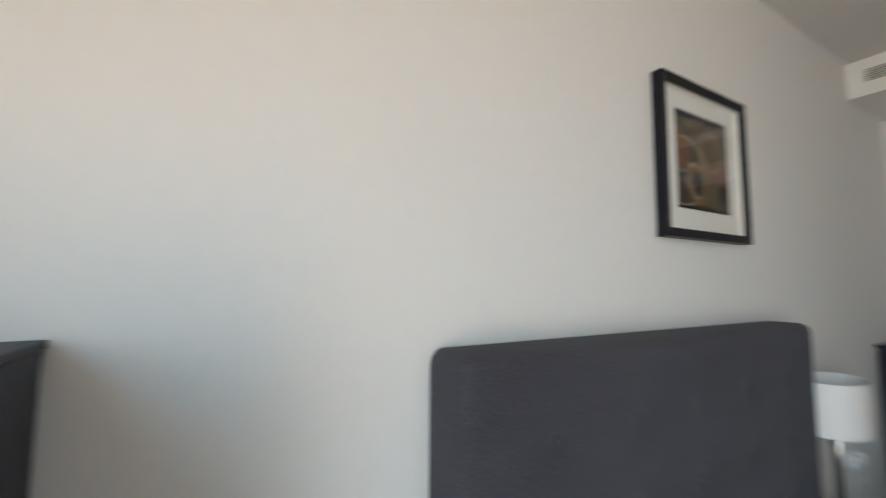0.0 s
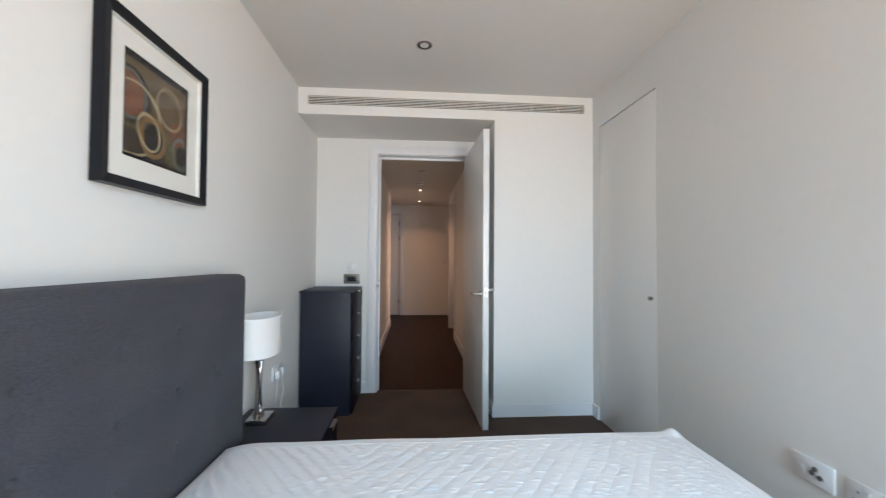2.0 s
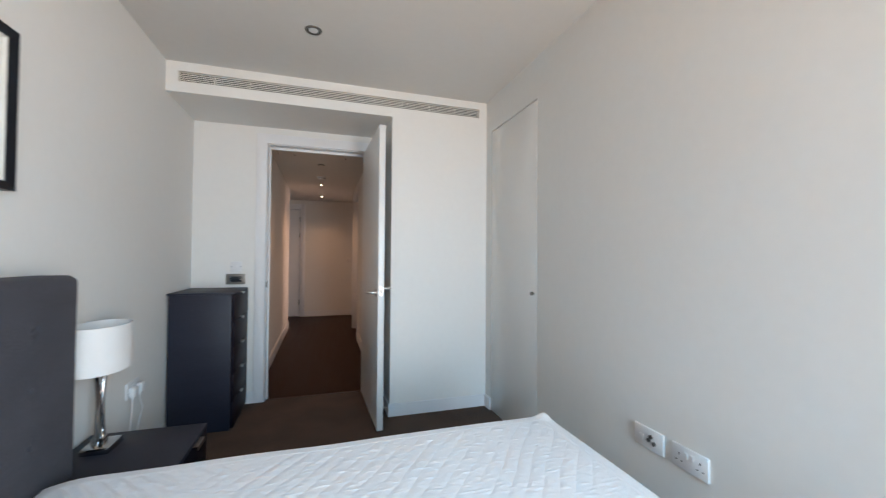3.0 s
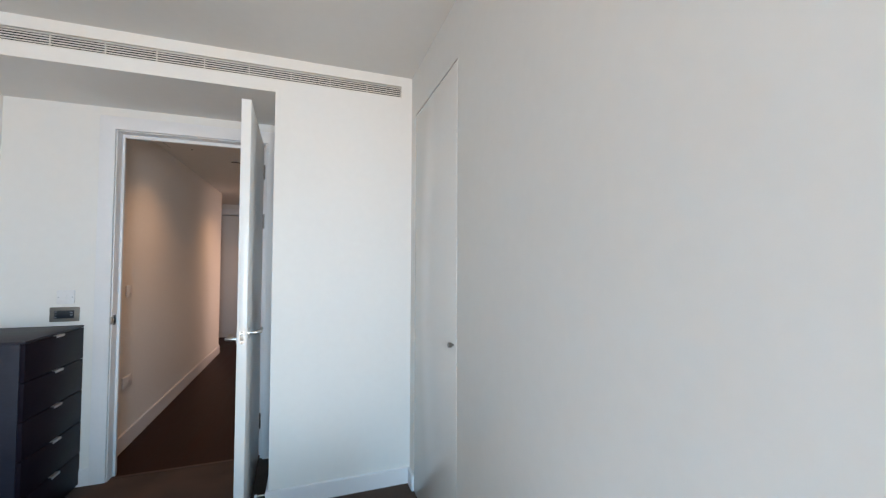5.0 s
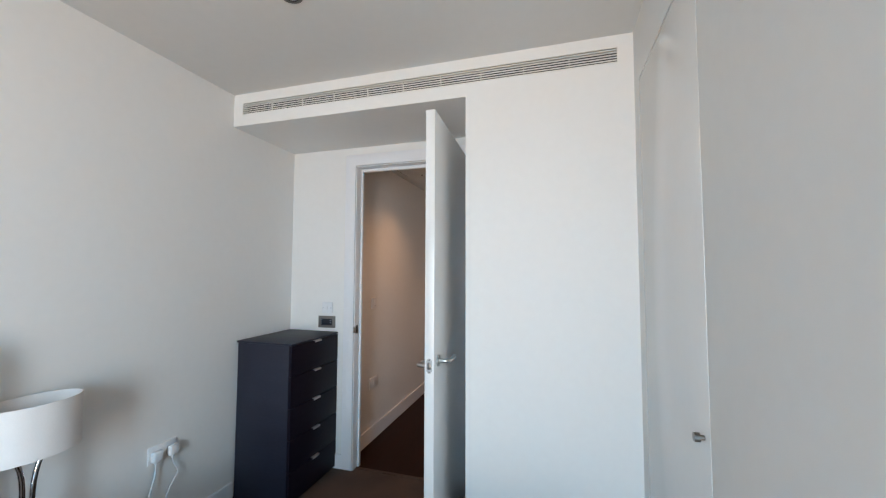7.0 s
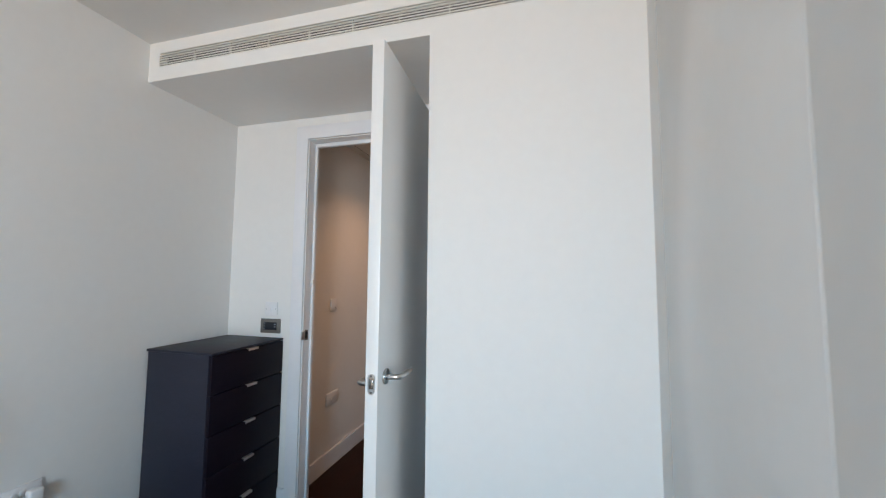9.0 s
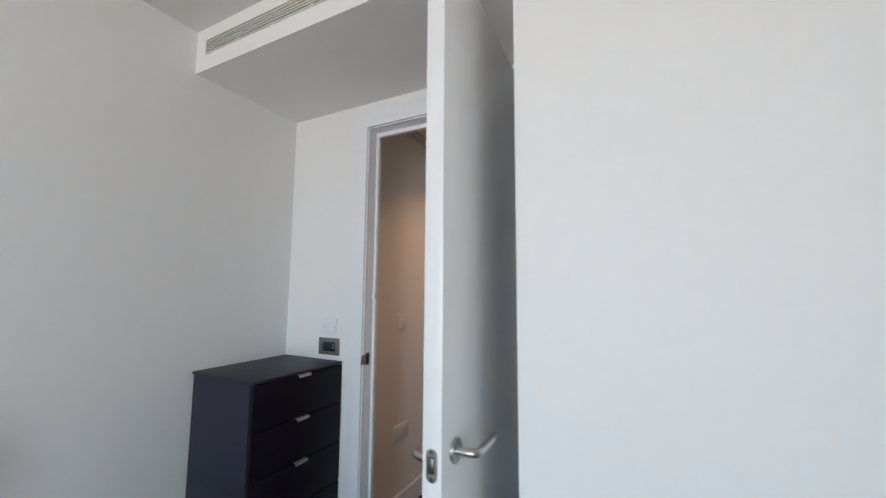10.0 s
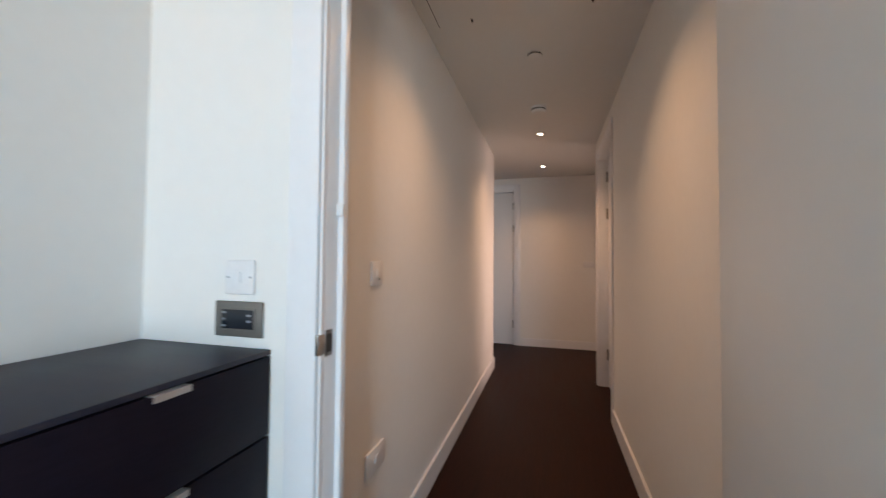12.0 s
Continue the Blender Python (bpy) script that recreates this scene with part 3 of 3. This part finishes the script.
def chest(name, x0, x1, y0_, y1_, z1, rows, label, handle_at=0.5, group=""):
    c = thing(name, ((x0 + x1) / 2, (y0_ + y1_) / 2, 0), label, "chest of drawers", group)
    fx = x1 - 0.019
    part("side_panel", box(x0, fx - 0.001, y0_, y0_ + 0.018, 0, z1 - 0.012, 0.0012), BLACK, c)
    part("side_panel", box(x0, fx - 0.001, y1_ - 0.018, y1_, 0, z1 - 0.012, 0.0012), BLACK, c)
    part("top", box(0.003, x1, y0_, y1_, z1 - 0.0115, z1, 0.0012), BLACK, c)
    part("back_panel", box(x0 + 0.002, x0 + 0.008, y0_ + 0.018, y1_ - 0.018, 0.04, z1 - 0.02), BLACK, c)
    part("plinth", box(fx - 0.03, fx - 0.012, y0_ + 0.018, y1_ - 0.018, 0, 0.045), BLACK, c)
    lo, hi = 0.014, z1 - 0.0125
    step = (hi - lo) / rows
    for k in range(rows):
        b = lo + k * step
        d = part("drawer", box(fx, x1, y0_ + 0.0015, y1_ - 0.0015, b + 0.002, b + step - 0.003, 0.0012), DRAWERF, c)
        hy = y0_ + (y1_ - y0_) * handle_at
        hzt = b + step - 0.003
        part("handle", boxes([(x1 - 0.004, x1 + 0.013, hy - 0.034, hy + 0.034, hzt + 0.0002, hzt + 0.0022), (x1 + 0.0105, x1 + 0.013, hy - 0.034, hy + 0.034, hzt - 0.0095, hzt + 0.0002)]), HANDLE, d, "brushed metal tab handle")
    return c


chest("chest_of_drawers", 0.016, CX, CY0, CY1, CZ, 5, "tall black-brown five-drawer chest with metal tab handles", 0.50)
chest("tall_chest", 0.016, 0.44, -0.80, 0.036, 1.202, 6, "tall dark chest of drawers between bed and window", 0.5)

# ---- bedside table ----
NX, NY0, NY1, NZ = 0.474, 1.985, 2.404, 0.405
ns = thing("bedside_table", (NX / 2, (NY0 + NY1) / 2, 0), "black-brown bedside table with one drawer and metal handle", "bedside table")
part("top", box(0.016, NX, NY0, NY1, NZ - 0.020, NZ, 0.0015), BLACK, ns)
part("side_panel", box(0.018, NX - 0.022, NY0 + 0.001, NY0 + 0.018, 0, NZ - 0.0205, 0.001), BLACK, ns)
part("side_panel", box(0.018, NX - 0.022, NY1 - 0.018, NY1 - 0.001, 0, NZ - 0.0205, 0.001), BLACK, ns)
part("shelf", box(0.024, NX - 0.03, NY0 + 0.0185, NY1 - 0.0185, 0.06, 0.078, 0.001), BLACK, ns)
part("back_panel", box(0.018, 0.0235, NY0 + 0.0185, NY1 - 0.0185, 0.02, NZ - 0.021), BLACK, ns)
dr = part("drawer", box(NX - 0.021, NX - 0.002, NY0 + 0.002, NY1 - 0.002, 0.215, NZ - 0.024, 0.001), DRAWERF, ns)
part("handle", boxes([(NX - 0.006, NX + 0.018, 2.20, 2.30, NZ - 0.0238, NZ - 0.0215), (NX + 0.015, NX + 0.018, 2.20, 2.30, NZ - 0.040, NZ - 0.0238)]), STEEL, dr, "brushed metal tab handle")

# ---- table lamp ----
LXc, LYc = 0.118, 2.243
lamp = thing("table_lamp", (LXc, LYc, NZ), "table lamp with a cream oval drum shade on chrome tubes", "lamp")
bs = part("base", box(LXc - 0.038, LXc + 0.058, LYc - 0.062, LYc + 0.062, NZ, NZ + 0.026, 0.003), CHROME, lamp, "polished chrome rectangular base")
part("base_block", box(LXc - 0.020, LXc + 0.022, LYc - 0.022, LYc + 0.022, NZ + 0.0262, NZ + 0.052, 0.003), CHROME, bs, "small polished block")
for s in (-1, 1):
    pts = curve_points([(LXc, LYc + s * 0.030, NZ + 0.020), (LXc, LYc + s * 0.022, NZ + 0.09), (LXc, LYc + s * 0.014, NZ + 0.18), (LXc, LYc + s * 0.022, NZ + 0.27), (LXc, LYc + s * 0.045, NZ + 0.335), (LXc, LYc + s * 0.062, NZ + 0.375)], 8)
    part("stem", tube(pts, 0.0085, 14), CHROME, lamp, "curved chrome tube", 90)
part("crossbar", tube([(LXc, LYc - 0.062, NZ + 0.375), (LXc, LYc + 0.062, NZ + 0.375)], 0.006, 12), CHROME, lamp)
part("lamp_holder", cyl((LXc, LYc, NZ + 0.376), (0, 0, 1), 0.017, 0.04, 20), PLASTIC, lamp, "white plastic lamp holder")
bulb = lathe([(0.012, 0.0), (0.014, 0.015), (0.028, 0.045), (0.030, 0.06), (0.022, 0.082), (0.0005, 0.090)], (LXc, LYc, NZ + 0.394), 20)
part("bulb", bulb, PLASTIC, lamp, "opal lamp bulb", 90)
z0s, z1s = 0.737, 0.924
shade_bm = lathe([(0.985, z0s), (1.0, z0s), (1.0, z0s + 0.004), (0.985, z1s - 0.004), (0.985, z1s), (0.960, z1s), (0.965, z0s + 0.004), (0.985, z0s)], (LXc, LYc, 0), 56, 0.096, 0.147)
part("shade", shade_bm, SHADE, lamp, "cream fabric oval drum shade", 50)
part("shade_ring", tube([(LXc + s * 0.094, LYc, z0s + 0.05) for s in (-1, 1)], 0.0025, 8), STEEL, lamp)

# ---- bed ----
BY0, BY1, BX1 = 0.66, 1.866, 2.012
bed = thing("bed", (1.0, 1.25, 0), "double bed with a tall grey buttoned fabric headboard", "bed")
HY0, HY1, HZ1, HX = 0.588, 2.056, 1.139, 0.134
bm = bmesh.new()
ny, nz = 150, 100
BUT = [(0.816 + 0.255 * i, zz) for i in range(5) for zz in (0.970, 0.780, 0.600)]


def head_top(y):
    """The headboard's top edge, which rises a little to the window side."""
    return HZ1 + 0.010 * (HY1 - y) / (HY1 - HY0)


def corner(y, z, r=0.030):
    """Rounds the two top corners of the headboard's outline."""
    cy = HY0 + r if y < HY0 + r else HY1 - r if y > HY1 - r else y
    cz = head_top(y) - r
    if cy == y or z <= cz:
        return y, z
    a, b = abs(y - cy), abs(z - cz)
    k = max(a, b) / max(math.hypot(a, b), 1e-9)
    return cy + (y - cy) * k, cz + (z - cz) * k


def pad(y, z):
    """How far the padded front stands out at (y, z)."""
    d = 0.0
    for by, bz in BUT:
        q = ((y - by) ** 2 + (z - bz) ** 2) ** 0.5
        d -= 0.0095 * math.exp(-(q / 0.016) ** 2) + 0.0065 * math.exp(-(q / 0.055) ** 2)
    edge = min(y - HY0, HY1 - y, head_top(y) - z)
    e = max(0.0, 1 - edge / 0.028)
    return d - 0.024 * (1 - math.sqrt(max(0.0, 1 - e * e))) + 0.0012 * noise.noise(Vector((y * 9, z * 9, 3)))


grid = []
for i in range(ny + 1):
    col = []
    for j in range(nz + 1):
        gy = HY0 + (HY1 - HY0) * i / ny
        gz = 0.18 + (head_top(gy) - 0.18) * j / nz
        ry, rz = corner(gy, gz)
        col.append(bm.verts.new((HX + pad(gy, gz), ry, rz)))
    grid.append(col)
for i in range(ny):
    for j in range(nz):
        bm.faces.new((grid[i][j], grid[i + 1][j], grid[i + 1][j + 1], grid[i][j + 1]))
rim = [grid[i][0] for i in range(ny + 1)] + [grid[ny][j] for j in range(1, nz + 1)] + [grid[i][nz] for i in range(ny - 1, -1, -1)] + [grid[0][j] for j in range(nz - 1, 0, -1)]
back = [bm.verts.new((0.018, v.co.y, v.co.z)) for v in rim]
for k in range(len(rim)):
    bm.faces.new((rim[k], rim[(k + 1) % len(rim)], back[(k + 1) % len(rim)], back[k]))
bm.faces.new(back)
hb = part("headboard", bm, FABRIC, bed, "tall grey woven fabric headboard with sunken buttons", 55)
for by, bz in BUT:
    part("button", lathe([(0.0, 0.004), (0.007, 0.0030), (0.011, 0.0005), (0.011, -0.003)], (0, 0, 0), 14), FABRIC, hb, "", 60)
for b, (by, bz) in zip(hb.children, BUT):
    b.data.transform(Matrix.Translation(Vector((HX - 0.0125, by, bz)) - ORIGIN[bed]) @ Matrix.Rotation(radians(90), 4, "Y") @ Matrix.Translation(ORIGIN[bed]))
part("base", box(0.137, BX1 - 0.02, BY0 + 0.01, BY1 - 0.01, 0.05, 0.262, 0.012), BASEFAB, bed, "dark grey upholstered bed base")
for fx_ in (0.2, BX1 - 0.12):
    for fy in (BY0 + 0.08, BY1 - 0.08):
        part("foot", cyl((fx_, fy, 0.026), (0, 0, 1), 0.025, 0.052, 16), DARK, bed, "short black foot")

# mattress in its white quilted protector
mt = thing("mattress", (1.07, 1.24, 0.263), "bare mattress in a white rumpled quilted protector on the bed", "mattress")
MX0, MX1, MZ0, MZ1 = 0.137, BX1, 0.263, 0.484
bm = bmesh.new()
nx, ny = 420, 330


def quilt(x, y):
    """Height of the protector over the mattress's flat top."""
    ex, ey = min(x - MX0, MX1 - x), min(y - BY0, BY1 - y)
    e = min(ex, ey)
    r = max(0.0, 1 - e / 0.030)
    h = -0.024 * (1 - math.sqrt(max(0.0, 1 - r * r)))
    inside = min(1.0, max(0.0, (e - 0.062) / 0.012))
    wob = 0.010 * noise.noise(Vector((x * 6, y * 6, 1)))
    a, b = (x * 0.8 + y * 0.62 + wob) / 0.050, (x * 0.8 - y * 0.62 + wob) / 0.050
    foot = min(1.0, max(0.0, (x - 0.40) / 0.4))
    wa, wb = 0.6 - 0.25 * foot, 0.4 + 0.5 * foot
    h += inside * 0.0026 * (wa * abs(math.sin(math.pi * a)) ** 0.45 + wb * abs(math.sin(math.pi * b)) ** 0.45 - 0.8)
    head = max(0.0, 1 - (x - MX0) / 0.62)
    far = min(1.0, max(0.0, (y - 0.9) / 0.7))
    h += inside * 0.0048 * head * far * math.sin((x * 0.72 + y * 0.60) * 160 + 3 * noise.noise(Vector((x * 3, y * 3, 7))))
    crinkle = noise.noise(Vector((x * 26 + y * 9, y * 105, 2)))
    h += inside * (0.0042 * max(0.0, crinkle - 0.10) + 0.0006 * noise.noise(Vector((x * 60, y * 90, 9)))) + 0.003 * noise.noise(Vector((x * 3, y * 3, 5)))
    h -= 0.026 * max(0.0, 1 - (x - MX0) / 0.16) ** 2 * min(1.0, max(0.0, (y - 1.2) / 0.6))
    if 0.050 < e < 0.062:
        h += 0.0018 * math.sin(math.pi * (e - 0.050) / 0.012)
    h += 0.016 * math.exp(-(((x - MX1 + 0.035) / 0.030) ** 2 + ((y - BY1 + 0.030) / 0.035) ** 2))
    return h


grid = [[bm.verts.new((MX0 + (MX1 - MX0) * i / nx, BY0 + (BY1 - BY0) * j / ny, MZ1 + quilt(MX0 + (MX1 - MX0) * i / nx, BY0 + (BY1 - BY0) * j / ny))) for j in range(ny + 1)] for i in range(nx + 1)]
for i in range(nx):
    for j in range(ny):
        bm.faces.new((grid[i][j], grid[i + 1][j], grid[i + 1][j + 1], grid[i][j + 1]))
rim = [grid[i][0] for i in range(nx + 1)] + [grid[nx][j] for j in range(1, ny + 1)] + [grid[i][ny] for i in range(nx - 1, -1, -1)] + [grid[0][j] for j in range(ny - 1, 0, -1)]
low = [bm.verts.new((v.co.x, v.co.y, MZ0)) for v in rim]
for k in range(len(rim)):
    bm.faces.new((rim[k], rim[(k + 1) % len(rim)], low[(k + 1) % len(rim)], low[k]))
bm.faces.new(low)
cov = part("protector", bm, SHEET, mt, "white quilted mattress protector", 70)
part("piping", tube([(MX0 + 0.03, BY1 - 0.001, MZ1 - 0.030), (MX1 - 0.03, BY1 - 0.001, MZ1 - 0.030)], 0.004, 8), SHEET, mt)

# ---- framed picture ----
PY0, PY1, PZ0, PZ1, PD, RW = 1.368, 1.886, 1.420, 1.940, 0.038, 0.028
pic = thing("framed_picture", (0.002, (PY0 + PY1) / 2, PZ0), "black-framed abstract print of overlapping rings in a wide ivory mat", "picture")


def rail(a, b, ia, ib, name):
    """One mitred rail from corner a to b (outer), ia to ib (inner), each (y, z)."""
    bm = bmesh.new()
    f = [bm.verts.new((PD, *p)) for p in (a, b)] + [bm.verts.new((PD - 0.006, *p)) for p in (ib, ia)]
    g = [bm.verts.new((0.003, *p)) for p in (a, b, ib, ia)]
    bm.faces.new(f)
    bm.faces.new(g[::-1])
    for k in range(4):
        bm.faces.new((f[k], f[(k + 1) % 4], g[(k + 1) % 4], g[k]))
    part(name, bm, FRAMEB, pic, "", 30)


oc = [(PY0, PZ0), (PY1, PZ0), (PY1, PZ1), (PY0, PZ1)]
ic = [(PY0 + RW, PZ0 + RW), (PY1 - RW, PZ0 + RW), (PY1 - RW, PZ1 - RW), (PY0 + RW, PZ1 - RW)]
for k in range(4):
    rail(oc[k], oc[(k + 1) % 4], ic[k], ic[(k + 1) % 4], "frame_rail")
AY0, AY1, AZ0, AZ1 = 1.472, 1.797, 1.520, 1.850
part("mat_board", boxes([(0.010, 0.0125, ic[0][0], ic[1][0], ic[0][1], AZ0), (0.010, 0.0125, ic[0][0], ic[1][0], AZ1, ic[2][1]), (0.010, 0.0125, ic[0][0], AY0, AZ0, AZ1), (0.010, 0.0125, AY1, ic[1][0], AZ0, AZ1)]), MATT, pic, "wide ivory mat board", 0)
part("print_border", box(0.006, 0.0085, AY0 - 0.002, AY1 + 0.002, AZ0 - 0.002, AZ1 + 0.002), FRAMEB, pic, "black border of the print", 0)
INK = {k: material("ink_" + k, c, 0.7, col2=tuple(v * 0.7 for v in c), grain=40, stain=12) for k, c in {"tan": (0.135, 0.088, 0.052), "umber": (0.043, 0.027, 0.020), "orange": (0.185, 0.072, 0.034), "cream": (0.365, 0.311, 0.189), "ochre": (0.230, 0.130, 0.050), "blue": (0.150, 0.175, 0.180), "dark": (0.018, 0.015, 0.015), "olive": (0.121, 0.101, 0.049)}.items()}
ay0, ay1, az0, az1 = AY0 + 0.008, AY1 - 0.014, AZ0 + 0.012, AZ1 - 0.022
art = part("print", box(0.0086, 0.0090, ay0, ay1, az0, az1), INK["tan"], pic, "abstract print in browns and orange", 0)
layer = [0.00905]


def clip_ring(u, v, r, w, ink, squash=1.0, lean=0.0):
    """A painted ring (w < r) or disc (w >= r) at (u, v) of the print, cut at the print's edge."""
    bm = bmesh.new()
    seg, x = 48, layer[0]
    layer[0] += 0.00006
    size = ay1 - ay0

    def at(q, k):
        a = 2 * math.pi * k / seg
        cu, cv = q * math.cos(a) * squash, q * math.sin(a)
        pu, pv = u + cu * math.cos(lean) - cv * math.sin(lean), v + cu * math.sin(lean) + cv * math.cos(lean)
        return bm.verts.new((x, ay0 + min(1, max(0, pu)) * size, az0 + min(1, max(0, pv)) * (az1 - az0)))
    outer = [at(r, k) for k in range(seg)]
    if w >= r:
        bm.faces.new(outer)
    else:
        inner = [at(r - w * (1 + 0.25 * math.sin(3 * 2 * math.pi * k / seg + u * 9)), k) for k in range(seg)]
        for k in range(seg):
            bm.faces.new((outer[k], outer[(k + 1) % seg], inner[(k + 1) % seg], inner[k]))
    part("painted_shape", bm, INK[ink], art, "", 0)


clip_ring(0.25, 0.12, 0.42, 1, "umber", 1.2)
clip_ring(0.80, 0.28, 0.30, 1, "olive", 0.8)
clip_ring(0.10, 0.62, 0.36, 0.05, "olive")
clip_ring(0.08, 0.62, 0.30, 1, "dark")
clip_ring(0.06, 0.62, 0.26, 0.025, "blue")
clip_ring(0.05, 0.62, 0.23, 1, "orange")
clip_ring(0.85, 0.42, 0.15, 1, "orange", 1.2)
clip_ring(0.12, 0.38, 0.40, 0.028, "cream", 1.1, 0.4)
clip_ring(0.42, 0.26, 0.24, 0.075, "ochre", 0.92)
clip_ring(0.44, 0.25, 0.165, 1, "dark", 0.85)
clip_ring(0.36, 0.30, 0.22, 0.035, "cream", 0.8, 0.5)
clip_ring(0.70, 0.68, 0.25, 0.020, "cream", 0.92, 0.5)
clip_ring(0.69, 0.67, 0.235, 0.012, "cream", 0.84, 0.9)
clip_ring(0.90, 0.20, 0.20, 0.035, "blue", 0.75)
clip_ring(0.92, 0.18, 0.13, 1, "dark", 0.7)
fy0, fy1, fz0, fz1 = ic[0][0], ic[1][0], ic[0][1], ic[2][1]
for r in ((fy0, fy0 + 0.003, fz0, fz1), (fy1 - 0.003, fy1, fz0, fz1), (fy0 + 0.003, fy1 - 0.003, fz0, fz0 + 0.003), (fy0 + 0.003, fy1 - 0.003, fz1 - 0.003, fz1)):
    part("fillet", box(0.0127, 0.0255, *r), MATT, pic, "white spacer fillet inside the frame", 0)
gl = part("glazing", box(0.0258, 0.0274, ic[0][0], ic[1][0], ic[0][1], ic[2][1]), GLASS, pic, "clear picture glass", 0)
gl.visible_shadow = False

# ---- corridor: doorway in the east wall and the door in the end wall ----
door_frame((CE + 0.05, (D0 + D1) / 2, 0), "white painted door frame in the corridor's side wall", [
    ("lining", (CE - 0.004, CE + 0.14, D1 - 0.022, D1, -0.004, 2.16)), ("lining", (CE - 0.004, CE + 0.14, D0, D0 + 0.022, -0.004, 2.16)), ("lining", (CE - 0.004, CE + 0.14, D0 + 0.022, D1 - 0.022, 2.138, 2.16)),
    ("architrave", (CE - 0.012, CE, D1, D1 + 0.07, -0.004, 2.23)), ("architrave", (CE - 0.012, CE, D0 - 0.07, D0, -0.004, 2.23)), ("architrave", (CE - 0.012, CE, D0, D1, 2.16, 2.23))])
sd = thing("corridor_door", (CE + 0.1, D1 - 0.022, 0), "closed plain white flush door off the corridor", "door", "corridor doors")
part("leaf", box(CE + 0.088, CE + 0.132, D0 + 0.025, D1 - 0.025, 0.004, 2.135, 0.002), LEAF2, sd)
for hz in (1.975, 1.622, 0.297):
    part("hinge", cyl((CE + 0.081, D1 - 0.027, hz), (0, 0, 1), 0.0085, 0.1, 14), DARKM, sd, "dull steel butt hinge")
door_frame((0.2, YE, 0), "white painted door frame in the corridor's end wall", [
    ("lining", (EX1 - 0.02, EX1, YE - 0.004, YE + 0.14, -0.004, EZ)), ("lining", (EX0, EX0 + 0.02, YE - 0.004, YE + 0.14, -0.004, EZ)), ("lining", (EX0 + 0.02, EX1 - 0.02, YE - 0.004, YE + 0.14, EZ - 0.02, EZ)),
    ("architrave", (EX1, EX1 + 0.075, YE - 0.014, YE, -0.004, EZ + 0.085)), ("architrave", (EX0 - 0.075, EX0, YE - 0.014, YE, -0.004, EZ + 0.085)), ("architrave", (EX0, EX1, YE - 0.014, YE, EZ, EZ + 0.085))])
ed = thing("corridor_door", (0.2, YE + 0.05, 0), "closed plain white flush door at the corridor's end", "door", "corridor doors")
part("leaf", box(EX0 + 0.023, EX1 - 0.030, YE + 0.012, YE + 0.056, 0.004, EZ - 0.031, 0.002), LEAF2, ed)
for hz in (1.947, 1.628, 0.285):
    part("hinge", cyl((EX1 - 0.024, YE + 0.002, hz), (0, 0, 1), 0.0075, 0.1, 14), DARKM, ed, "dull steel butt hinge")
